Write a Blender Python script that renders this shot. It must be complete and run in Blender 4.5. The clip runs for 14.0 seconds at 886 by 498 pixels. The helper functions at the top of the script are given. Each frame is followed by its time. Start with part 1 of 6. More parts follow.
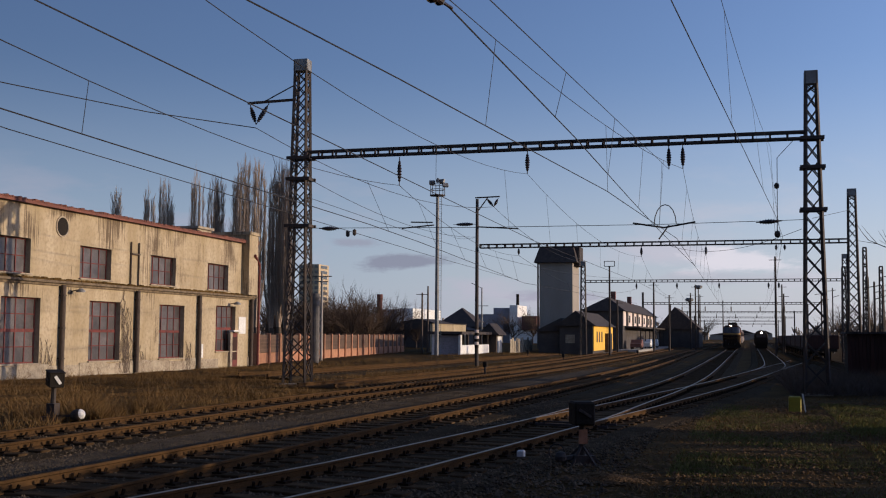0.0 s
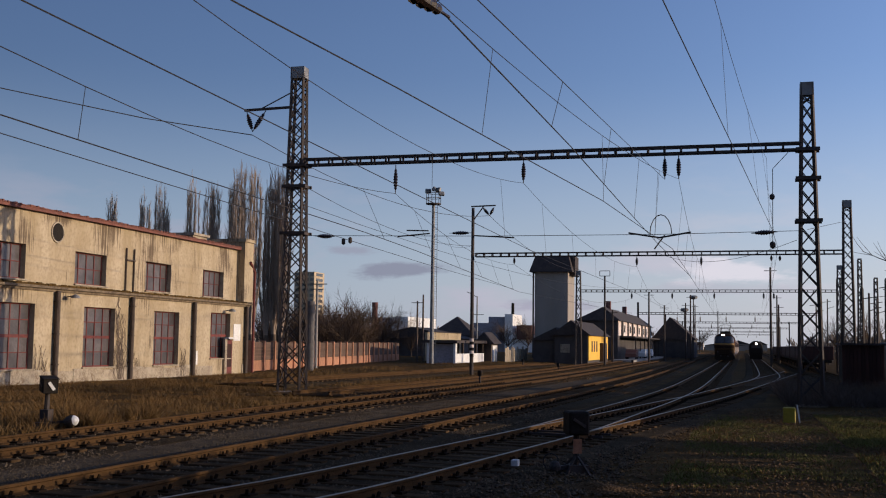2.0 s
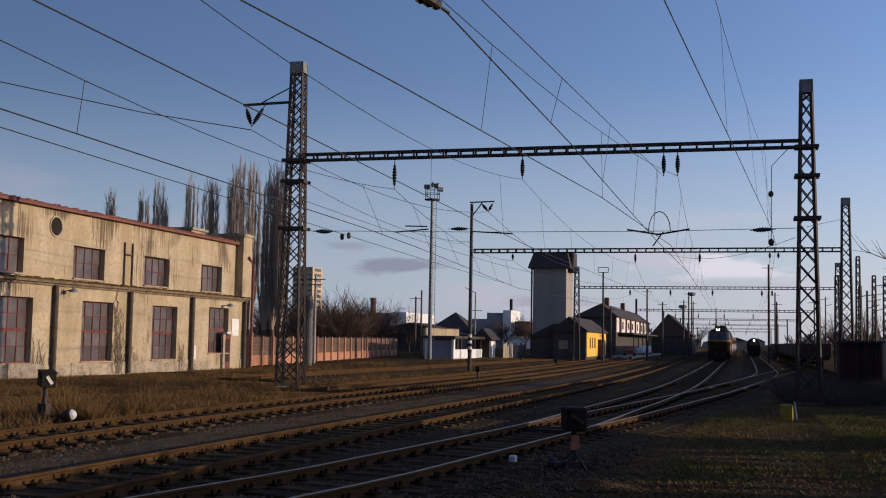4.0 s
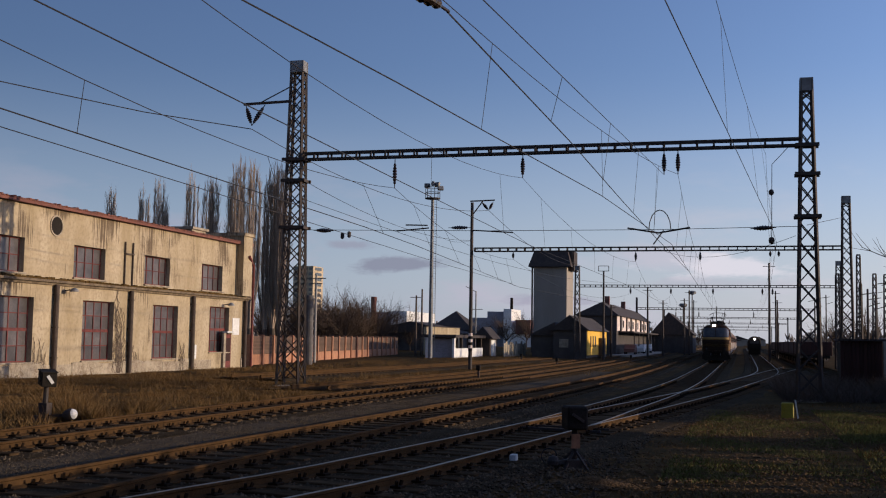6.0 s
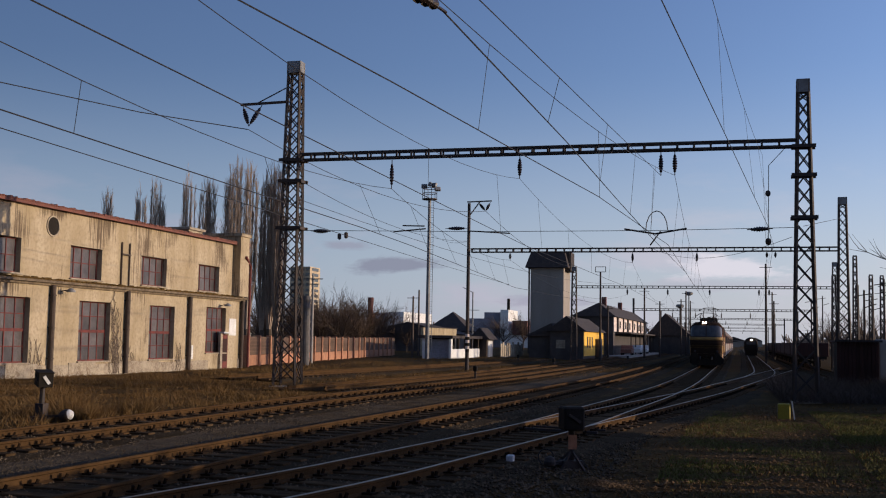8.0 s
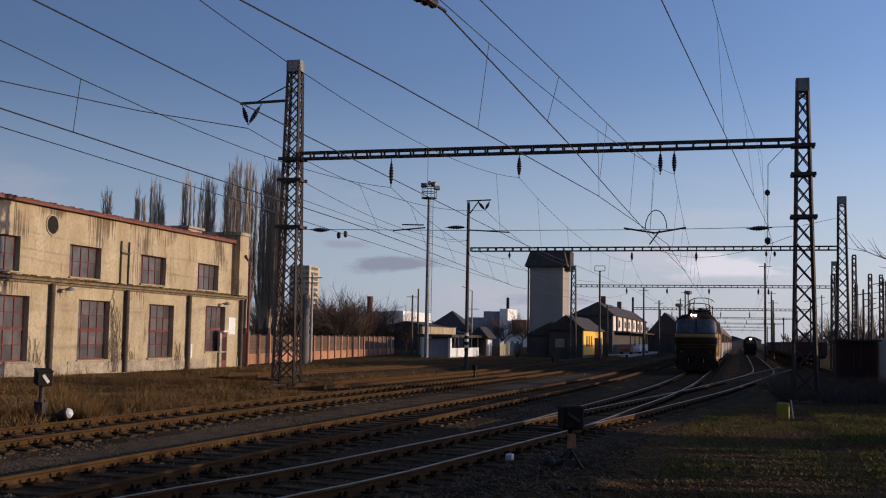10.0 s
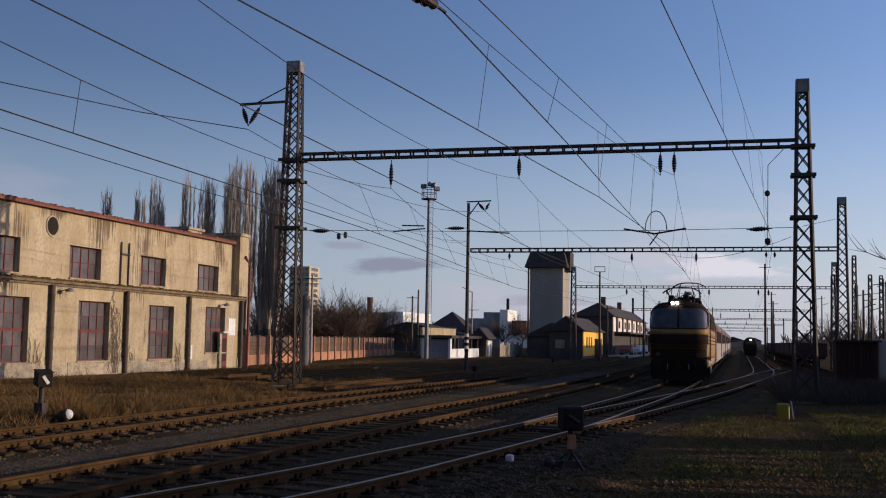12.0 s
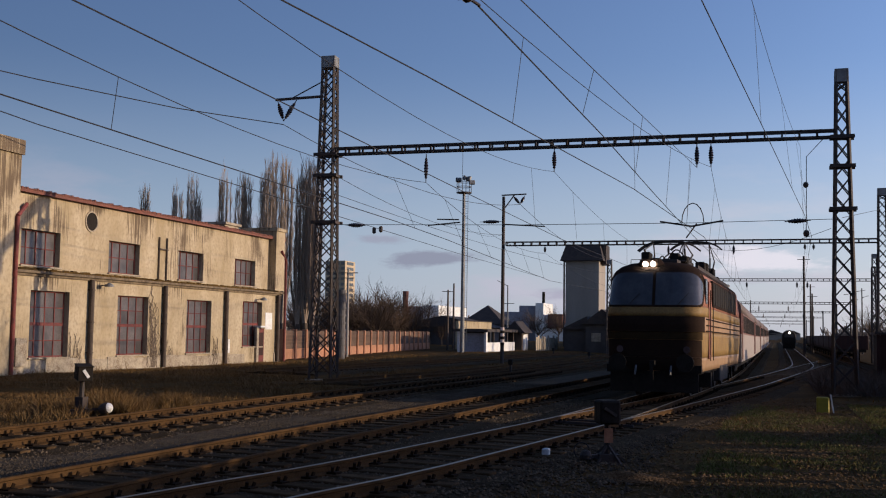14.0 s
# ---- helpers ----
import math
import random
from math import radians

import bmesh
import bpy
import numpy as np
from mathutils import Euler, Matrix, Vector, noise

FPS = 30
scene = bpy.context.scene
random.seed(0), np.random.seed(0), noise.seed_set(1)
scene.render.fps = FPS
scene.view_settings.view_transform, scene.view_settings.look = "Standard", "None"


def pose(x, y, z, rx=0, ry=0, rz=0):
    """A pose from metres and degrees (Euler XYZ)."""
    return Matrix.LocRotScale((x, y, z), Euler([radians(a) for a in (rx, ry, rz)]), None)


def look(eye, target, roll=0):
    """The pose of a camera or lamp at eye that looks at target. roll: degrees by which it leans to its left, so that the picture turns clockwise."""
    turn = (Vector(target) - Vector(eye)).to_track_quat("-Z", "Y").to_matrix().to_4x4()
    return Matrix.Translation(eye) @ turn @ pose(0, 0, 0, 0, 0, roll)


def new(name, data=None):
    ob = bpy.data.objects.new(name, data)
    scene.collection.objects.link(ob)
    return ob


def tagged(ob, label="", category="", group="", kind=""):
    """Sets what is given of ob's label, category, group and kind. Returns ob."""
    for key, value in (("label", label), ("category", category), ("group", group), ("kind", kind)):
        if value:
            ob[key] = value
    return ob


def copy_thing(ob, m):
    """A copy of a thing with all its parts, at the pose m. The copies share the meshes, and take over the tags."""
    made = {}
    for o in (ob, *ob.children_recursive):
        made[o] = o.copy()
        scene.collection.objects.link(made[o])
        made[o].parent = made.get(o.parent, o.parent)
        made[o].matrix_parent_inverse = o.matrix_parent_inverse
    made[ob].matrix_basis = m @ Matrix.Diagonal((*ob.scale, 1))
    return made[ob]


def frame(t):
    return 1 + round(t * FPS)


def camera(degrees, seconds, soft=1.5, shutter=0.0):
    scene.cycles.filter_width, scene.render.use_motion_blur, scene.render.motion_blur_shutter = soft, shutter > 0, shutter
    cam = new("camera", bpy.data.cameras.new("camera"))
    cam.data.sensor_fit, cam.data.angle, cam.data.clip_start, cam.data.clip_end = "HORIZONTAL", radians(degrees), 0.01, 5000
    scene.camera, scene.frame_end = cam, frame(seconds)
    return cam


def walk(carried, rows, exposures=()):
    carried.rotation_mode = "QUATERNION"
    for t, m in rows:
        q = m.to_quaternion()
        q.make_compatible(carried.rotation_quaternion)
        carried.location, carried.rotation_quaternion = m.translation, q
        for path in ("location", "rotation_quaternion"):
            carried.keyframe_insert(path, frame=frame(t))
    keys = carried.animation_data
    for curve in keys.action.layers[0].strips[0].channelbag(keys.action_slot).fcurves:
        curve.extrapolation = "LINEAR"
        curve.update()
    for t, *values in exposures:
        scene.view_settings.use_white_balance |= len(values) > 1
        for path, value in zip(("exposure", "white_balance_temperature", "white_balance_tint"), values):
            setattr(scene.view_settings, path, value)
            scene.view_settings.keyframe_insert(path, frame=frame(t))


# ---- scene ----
# ---- camera ----
cam = camera(44.02, 14.0, soft=1.1)
EYE = (0.0, 0.0, 1.85)


def held(yaw, tilt, roll):
    """A pose at EYE, yaw degrees left of +Y, tilted up, rolled."""
    a, b = radians(yaw), radians(tilt)
    way = Vector((-math.sin(a) * math.cos(b), math.cos(a) * math.cos(b), math.sin(b)))
    return look(EYE, Vector(EYE) + way * 10, roll)


TURNS = [
    (0.0, 15.543, 4.450, 0.378), (0.5, 15.429, 4.470, 0.430), (1.0, 15.252, 4.734, 0.588), (1.5, 15.301, 4.825, 0.575),
    (2.0, 15.318, 4.896, 0.771), (2.5, 15.233, 4.839, 1.005), (3.0, 15.176, 4.726, 1.048), (5.5, 15.349, 4.644, 0.980),
    (6.0, 15.261, 4.615, 0.930), (6.5, 15.184, 4.646, 0.914), (7.0, 15.150, 4.655, 0.983), (7.5, 15.111, 4.615, 1.061),
    (8.0, 15.101, 4.656, 0.973), (10.5, 15.063, 4.595, 1.014), (11.0, 15.051, 4.612, 0.993), (11.5, 15.066, 4.609, 1.006),
    (12.0, 15.067, 4.648, 0.988), (12.5, 15.186, 4.627, 0.936), (13.0, 15.673, 4.623, 0.798), (13.5, 16.519, 4.442, 0.686),
    (14.0, 16.911, 4.291, 0.854),
]
walk(cam, [(t, held(a, b, c)) for t, a, b, c in TURNS], exposures=[(0.0, 0.0, 6500, 14), (12.8, 0.0, 6500, 14), (14.0, 0.1, 6500, 14)])

# ---- world, sun ----
SUN_EL, SUN_AZ = 9.0, 79.0     # degrees up; degrees from +Y towards +X
world = bpy.data.worlds.new("sky")
scene.world = world
world.use_nodes = True
wn, wl = world.node_tree.nodes, world.node_tree.links
wn.clear()
sky = wn.new("ShaderNodeTexSky")
sky.sky_type, sky.sun_disc = "NISHITA", False
sky.sun_elevation, sky.sun_rotation = radians(SUN_EL), radians(SUN_AZ)
sky.air_density, sky.dust_density, sky.ozone_density = 1.0, 0.7, 4.0
bg = wn.new("ShaderNodeBackground")
bg.inputs["Strength"].default_value = 0.115
wout = wn.new("ShaderNodeOutputWorld")
# thin winter clouds low over the horizon
geo = wn.new("ShaderNodeTexCoord")
sep = wn.new("ShaderNodeSeparateXYZ")
wl.new(geo.outputs["Generated"], sep.inputs[0])
cmap = wn.new("ShaderNodeMapping")
cmap.inputs["Scale"].default_value = (5.0, 5.0, 17.0)
wl.new(geo.outputs["Generated"], cmap.inputs[0])
cn = wn.new("ShaderNodeTexNoise")
cn.inputs["Scale"].default_value, cn.inputs["Detail"].default_value, cn.inputs["Roughness"].default_value = 1.4, 7, 0.55
wl.new(cmap.outputs[0], cn.inputs[0])
cr = wn.new("ShaderNodeValToRGB")
cr.color_ramp.elements[0].position, cr.color_ramp.elements[1].position = 0.50, 0.66
wl.new(cn.outputs["Fac"], cr.inputs[0])
band = wn.new("ShaderNodeMapRange")
band.interpolation_type = "SMOOTHSTEP"
for i, v in enumerate((0.19, 0.05, 0.0, 0.85)):
    band.inputs[1 + i].default_value = v
wl.new(sep.outputs[2], band.inputs[0])
cm = wn.new("ShaderNodeMath")
cm.operation = "MULTIPLY"
wl.new(cr.outputs[0], cm.inputs[0])
wl.new(band.outputs[0], cm.inputs[1])
cloud = wn.new("ShaderNodeMix")
cloud.data_type = "RGBA"
cw = wn.new("ShaderNodeMix")
cw.data_type = "RGBA"
cw.inputs[6].default_value, cw.inputs[7].default_value = (3.3, 3.4, 4.2, 1), (5.6, 5.55, 6.15, 1)
cs = wn.new("ShaderNodeMapRange")
for i, v in enumerate((-0.3, 0.3, 0.0, 0.85)):
    cs.inputs[1 + i].default_value = v
wl.new(cw.outputs[2], cloud.inputs[7])
wl.new(cm.outputs[0], cloud.inputs[0])
# warm-grey winter air: a soft tint, brighter towards the sun, paler towards the horizon
air = wn.new("ShaderNodeMix")
air.data_type, air.blend_type = "RGBA", "MULTIPLY"
air.inputs[0].default_value = 1.0
air.inputs[7].default_value = (1.27, 0.99, 1.03, 1)
wl.new(sky.outputs[0], air.inputs[6])
dot = wn.new("ShaderNodeVectorMath")
dot.operation = "DOT_PRODUCT"
dot.inputs[1].default_value = (math.sin(radians(SUN_AZ)), math.cos(radians(SUN_AZ)), 0.1)
wl.new(geo.outputs["Generated"], dot.inputs[0])
wl.new(dot.outputs["Value"], cs.inputs[0])
wl.new(cs.outputs[0], cw.inputs[0])
glow = wn.new("ShaderNodeMapRange")
for i, v in enumerate((-0.5, 0.7, 0.79, 2.3)):
    glow.inputs[1 + i].default_value = v
wl.new(dot.outputs["Value"], glow.inputs[0])
lit = wn.new("ShaderNodeVectorMath")
lit.operation = "SCALE"
wl.new(air.outputs[2], lit.inputs[0])
wl.new(glow.outputs[0], lit.inputs["Scale"])
hz = wn.new("ShaderNodeMapRange")
hz.interpolation_type = "SMOOTHSTEP"
for i, v in enumerate((0.0, 0.25, 0.66, 0.0)):
    hz.inputs[1 + i].default_value = v
wl.new(sep.outputs[2], hz.inputs[0])
haze = wn.new("ShaderNodeMix")
haze.data_type = "RGBA"
hc = wn.new("ShaderNodeMix")
hc.data_type = "RGBA"
hc.inputs[6].default_value, hc.inputs[7].default_value = (3.55, 4.5, 5.75, 1), (5.25, 5.8, 6.65, 1)
wl.new(cs.outputs[0], hc.inputs[0])
wl.new(hc.outputs[2], haze.inputs[7])
wl.new(hz.outputs[0], haze.inputs[0])
wl.new(lit.outputs[0], haze.inputs[6])
wl.new(haze.outputs[2], cloud.inputs[6])
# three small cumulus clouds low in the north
last = cloud.outputs[2]
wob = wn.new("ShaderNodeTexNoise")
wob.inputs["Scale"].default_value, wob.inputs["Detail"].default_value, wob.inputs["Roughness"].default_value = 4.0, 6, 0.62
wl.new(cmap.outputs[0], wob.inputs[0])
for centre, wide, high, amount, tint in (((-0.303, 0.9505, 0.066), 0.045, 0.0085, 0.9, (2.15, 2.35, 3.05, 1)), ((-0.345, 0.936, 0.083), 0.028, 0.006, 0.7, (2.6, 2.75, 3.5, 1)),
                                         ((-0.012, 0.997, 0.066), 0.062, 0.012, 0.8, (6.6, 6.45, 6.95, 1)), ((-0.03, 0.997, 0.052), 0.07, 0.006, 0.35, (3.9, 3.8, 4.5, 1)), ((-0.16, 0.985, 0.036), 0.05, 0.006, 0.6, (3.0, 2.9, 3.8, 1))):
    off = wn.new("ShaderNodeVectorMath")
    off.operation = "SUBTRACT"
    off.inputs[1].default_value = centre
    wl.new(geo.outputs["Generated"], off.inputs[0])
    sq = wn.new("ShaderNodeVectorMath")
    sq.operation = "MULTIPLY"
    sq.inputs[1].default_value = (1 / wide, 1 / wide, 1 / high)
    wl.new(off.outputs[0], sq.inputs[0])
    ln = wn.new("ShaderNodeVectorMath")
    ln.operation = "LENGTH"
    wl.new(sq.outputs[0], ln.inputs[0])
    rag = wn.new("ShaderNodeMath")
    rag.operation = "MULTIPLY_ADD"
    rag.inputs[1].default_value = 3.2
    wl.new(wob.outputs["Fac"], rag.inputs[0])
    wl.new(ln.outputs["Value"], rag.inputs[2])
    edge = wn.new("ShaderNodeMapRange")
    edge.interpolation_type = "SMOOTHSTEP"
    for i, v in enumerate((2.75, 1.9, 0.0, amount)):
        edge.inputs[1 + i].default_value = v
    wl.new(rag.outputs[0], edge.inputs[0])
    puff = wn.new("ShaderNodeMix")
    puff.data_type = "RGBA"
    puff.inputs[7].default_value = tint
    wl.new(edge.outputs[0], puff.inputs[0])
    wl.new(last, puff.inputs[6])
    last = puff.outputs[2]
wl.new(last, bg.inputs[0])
wl.new(bg.outputs[0], wout.inputs[0])
sun = new("sun", bpy.data.lights.new("sun", "SUN"))
sun.data.energy, sun.data.angle, sun.data.color = 3.9, radians(0.5), (1.0, 0.82, 0.60)
sun_dir = Vector((math.sin(radians(SUN_AZ)) * math.cos(radians(SUN_EL)), math.cos(radians(SUN_AZ)) * math.cos(radians(SUN_EL)), math.sin(radians(SUN_EL))))
sun.matrix_world = look(sun_dir * 100, (0, 0, 0))
scene.view_settings.exposure = 0.0


# ---- materials ----
def mat(name, a, b=None, rough=0.8, metal=0.0, scale=3.0, fine=40.0, bump=0.3, spec=0.3, streak=None, c=None, per_object=0.0, emit=None, power=0.0, runs=None):
    """A surface of two mixed colours: broad stains of b (and fine specks of c) on a, fine relief. streak: z squeeze for runs."""
    m = bpy.data.materials.new(name)
    m.use_nodes = True
    n, l = m.node_tree.nodes, m.node_tree.links
    p = n["Principled BSDF"]
    p.inputs["Roughness"].default_value, p.inputs["Metallic"].default_value = rough, metal
    p.inputs["Specular IOR Level"].default_value = spec
    b = b or tuple(v * 0.7 for v in a)
    co = n.new("ShaderNodeTexCoord")
    mp = n.new("ShaderNodeMapping")
    l.new(co.outputs["Object"], mp.inputs[0])
    if streak:
        mp.inputs["Scale"].default_value = streak
    n1, n2 = n.new("ShaderNodeTexNoise"), n.new("ShaderNodeTexNoise")
    n1.inputs["Scale"].default_value, n1.inputs["Detail"].default_value, n1.inputs["Roughness"].default_value = scale, 6, 0.65
    n2.inputs["Scale"].default_value, n2.inputs["Detail"].default_value = fine, 4
    l.new(mp.outputs[0], n1.inputs[0])
    l.new(co.outputs["Object"], n2.inputs[0])
    r = n.new("ShaderNodeValToRGB")
    r.color_ramp.elements[0].position, r.color_ramp.elements[1].position = 0.38, 0.64
    r.color_ramp.elements[0].color, r.color_ramp.elements[1].color = (*a, 1), (*b, 1)
    l.new(n1.outputs["Fac"], r.inputs[0])
    mix = n.new("ShaderNodeMix")
    mix.data_type = "RGBA"
    r2 = n.new("ShaderNodeValToRGB")
    r2.color_ramp.elements[0].position, r2.color_ramp.elements[1].position = 0.45, 0.7
    l.new(n2.outputs["Fac"], r2.inputs[0])
    sc = n.new("ShaderNodeMath")
    sc.operation = "MULTIPLY"
    sc.inputs[1].default_value = 0.75
    l.new(r2.outputs[0], sc.inputs[0])
    l.new(sc.outputs[0], mix.inputs[0])
    l.new(r.outputs[0], mix.inputs[6])
    cc = c or tuple(v * 0.6 for v in a)
    mix.inputs[7].default_value = (*cc, 1)
    out = mix.outputs[2]
    if runs:
        m3 = n.new("ShaderNodeMapping")
        m3.inputs["Scale"].default_value = (7.5, 7.5, 0.15)
        l.new(co.outputs["Object"], m3.inputs[0])
        n3, n4 = n.new("ShaderNodeTexNoise"), n.new("ShaderNodeTexNoise")
        n3.inputs["Scale"].default_value, n3.inputs["Detail"].default_value, n3.inputs["Roughness"].default_value = 1.6, 8, 0.7
        n4.inputs["Scale"].default_value, n4.inputs["Detail"].default_value = 0.45, 3
        l.new(m3.outputs[0], n3.inputs[0])
        l.new(co.outputs["Object"], n4.inputs[0])
        a0 = n.new("ShaderNodeMath")
        a0.operation = "MULTIPLY"
        l.new(n3.outputs["Fac"], a0.inputs[0])
        l.new(n4.outputs["Fac"], a0.inputs[1])
        # leaking gutter: runs thin out downwards from the roof and from the ledge
        sz_ = n.new("ShaderNodeSeparateXYZ")
        l.new(co.outputs["Object"], sz_.inputs[0])
        zr = n.new("ShaderNodeFloatCurve")
        cv = zr.mapping.curves[0].points
        cv[0].location, cv[1].location = (0.0, 0.12), (1.0, 0.95)
        for pt in ((0.05, 0.30), (0.12, 0.0), (0.40, 0.05), (0.52, 0.35), (0.55, 0.05), (0.78, 0.25), (0.92, 0.75)):
            cv.new(*pt)
        zn = n.new("ShaderNodeMath")
        zn.operation = "MULTIPLY"
        zn.inputs[1].default_value = 1 / 7.6
        l.new(sz_.outputs[2], zn.inputs[0])
        l.new(zn.outputs[0], zr.inputs["Value"])
        ad = n.new("ShaderNodeMath")
        ad.operation = "MULTIPLY_ADD"
        ad.inputs[1].default_value = 0.105
        l.new(zr.outputs[0], ad.inputs[0])
        l.new(a0.outputs[0], ad.inputs[2])
        r3 = n.new("ShaderNodeValToRGB")
        r3.color_ramp.elements[0].position, r3.color_ramp.elements[1].position = 0.332, 0.382
        l.new(ad.outputs[0], r3.inputs[0])
        mx = n.new("ShaderNodeMix")
        mx.data_type = "RGBA"
        mx.inputs[7].default_value = (*runs, 1)
        l.new(r3.outputs[0], mx.inputs[0])
        l.new(out, mx.inputs[6])
        out = mx.outputs[2]
    if per_object:
        oi = n.new("ShaderNodeObjectInfo")
        mr = n.new("ShaderNodeMapRange")
        mr.inputs[3].default_value, mr.inputs[4].default_value = 1 - per_object, 1 + per_object
        l.new(oi.outputs["Random"], mr.inputs[0])
        hs = n.new("ShaderNodeHueSaturation")
        l.new(mr.outputs[0], hs.inputs["Value"])
        l.new(out, hs.inputs["Color"])
        out = hs.outputs[0]
    l.new(out, p.inputs["Base Color"])
    if bump:
        bm_ = n.new("ShaderNodeBump")
        bm_.inputs["Strength"].default_value, bm_.inputs["Distance"].default_value = bump, 0.03
        l.new(n2.outputs["Fac"], bm_.inputs["Height"])
        l.new(bm_.outputs[0], p.inputs["Normal"])
    if emit:
        p.inputs["Emission Color"].default_value = (*emit, 1)
        p.inputs["Emission Strength"].default_value = power
    return m


M = {}
M["soil"] = mat("soil", (0.052, 0.030, 0.010), (0.10, 0.058, 0.019), 0.95, scale=0.35, fine=9, bump=0.8, c=(0.03, 0.026, 0.018), spec=0.02)
M["ballast"] = mat("ballast", (0.050, 0.035, 0.019), (0.026, 0.018, 0.009), 0.95, scale=0.8, fine=22, bump=1.0, c=(0.07, 0.05, 0.03), spec=0.02)
M["rail_rust"] = mat("rail_rust", (0.072, 0.039, 0.015), (0.040, 0.022, 0.009), 0.85, spec=0.06, scale=2, fine=60, c=(0.085, 0.046, 0.02))
M["rail_shine"] = mat("rail_shine", (0.31, 0.24, 0.165), (0.22, 0.165, 0.11), 0.46, metal=0.9, scale=2, fine=80, bump=0.05)
M["bolt_dark"] = mat("bolt_dark", (0.016, 0.010, 0.006), (0.026, 0.016, 0.009), 0.85, scale=6, fine=50, bump=0, spec=0.05)
M["ledge"] = mat("ledge", (0.20, 0.15, 0.092), (0.085, 0.060, 0.038), 0.95, scale=2.5, fine=14, bump=0.6, c=(0.13, 0.10, 0.065))
M["gravel_grey"] = mat("gravel_grey", (0.085, 0.067, 0.046), (0.052, 0.040, 0.027), 0.95, scale=1.5, fine=30, bump=1.0, c=(0.115, 0.09, 0.065), spec=0.02)
M["sleeper"] = mat("sleeper", (0.095, 0.060, 0.031), (0.050, 0.031, 0.016), 0.9, scale=5, fine=50, per_object=0.3, spec=0.02)
M["iron"] = mat("iron", (0.045, 0.04, 0.038), (0.075, 0.05, 0.035), 0.7, metal=0.2, scale=2.5, fine=50)
M["grey_steel"] = mat("grey_steel", (0.24, 0.245, 0.24), (0.16, 0.15, 0.14), 0.6, metal=0.3, scale=2, fine=40)
M["wire"] = mat("wire", (0.018, 0.017, 0.018), (0.026, 0.023, 0.022), 0.7, metal=0.0, scale=4, fine=30, bump=0)
M["porcelain"] = mat("porcelain", (0.028, 0.017, 0.014), (0.02, 0.014, 0.012), 0.3, scale=10, fine=60, bump=0.05, spec=0.5)
M["render_wall"] = mat("render_wall", (0.435, 0.352, 0.232), (0.315, 0.243, 0.140), 0.9, scale=0.9, fine=6, bump=0.25, c=(0.27, 0.207, 0.122), streak=(1, 1, 0.35), runs=(0.12, 0.085, 0.052))
M["plinth"] = mat("plinth", (0.36, 0.30, 0.21), (0.17, 0.125, 0.082), 0.95, scale=2.2, fine=18, bump=0.6, c=(0.42, 0.37, 0.29))
M["dark_trim"] = mat("dark_trim", (0.06, 0.045, 0.035), (0.10, 0.07, 0.05), 0.8, scale=3, fine=30)
M["roof_tile"] = mat("roof_tile", (0.20, 0.075, 0.05), (0.12, 0.05, 0.04), 0.85, scale=3, fine=20)
M["frame_red"] = mat("frame_red", (0.19, 0.045, 0.035), (0.10, 0.032, 0.028), 0.7, scale=4, fine=40, per_object=0.15)
M["pane"] = mat("pane", (0.105, 0.092, 0.088), (0.045, 0.04, 0.04), 0.35, scale=1.5, fine=12, bump=0.05, spec=0.6, per_object=0.35)
M["white"] = mat("white", (0.75, 0.74, 0.70), (0.62, 0.60, 0.55), 0.7, scale=2, fine=30)
M["concrete"] = mat("concrete", (0.36, 0.33, 0.285), (0.27, 0.245, 0.21), 0.9, scale=1.2, fine=25)
M["tower_grey"] = mat("tower_grey", (0.33, 0.288, 0.24), (0.26, 0.226, 0.188), 0.9, scale=0.5, fine=10, streak=(1, 1, 0.2))
# dark wall colour that includes the shade on south-facing walls
M["shed_dark"] = mat("shed_dark", (0.085, 0.072, 0.066), (0.055, 0.047, 0.043), 0.9, scale=0.8, fine=14)
M["roof_dark"] = mat("roof_dark", (0.045, 0.037, 0.034), (0.07, 0.055, 0.047), 0.9, scale=2, fine=12)
M["brick_red"] = mat("brick_red", (0.42, 0.20, 0.11), (0.31, 0.15, 0.085), 0.9, scale=2, fine=20, per_object=0.15)
M["yellow_wall"] = mat("yellow_wall", (0.85, 0.50, 0.07), (0.74, 0.42, 0.06), 0.8, scale=2, fine=20)
M["black"] = mat("black", (0.018, 0.015, 0.012), (0.028, 0.022, 0.017), 0.8, scale=4, fine=30, spec=0.1)
M["grass_green"] = mat("grass_green", (0.108, 0.114, 0.032), (0.155, 0.132, 0.050), 0.9, scale=0.6, fine=6, bump=0, c=(0.12, 0.10, 0.045), spec=0.02)
M["grass_dry"] = mat("grass_dry", (0.165, 0.092, 0.034), (0.092, 0.053, 0.020), 0.9, scale=0.5, fine=5, bump=0, c=(0.20, 0.14, 0.07), spec=0.02)
M["stone"] = mat("stone", (0.15, 0.112, 0.072), (0.045, 0.033, 0.021), 0.95, scale=4, fine=14, bump=0, c=(0.05, 0.042, 0.036), spec=0.02)
M["glass"] = mat("glass", (0.045, 0.047, 0.05), (0.06, 0.062, 0.065), 0.06, scale=1, fine=6, bump=0, spec=0.8)
M["loco_red"] = mat("loco_red", (0.36, 0.165, 0.115), (0.27, 0.12, 0.08), 0.7, scale=1.2, fine=25, bump=0.05, spec=0.12)
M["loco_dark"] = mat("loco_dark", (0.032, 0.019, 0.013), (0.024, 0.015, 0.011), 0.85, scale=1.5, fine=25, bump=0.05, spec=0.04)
M["loco_yellow"] = mat("loco_yellow", (0.30, 0.185, 0.06), (0.22, 0.13, 0.045), 0.6, scale=1.5, fine=25, bump=0.05, spec=0.2, c=(0.16, 0.095, 0.035))
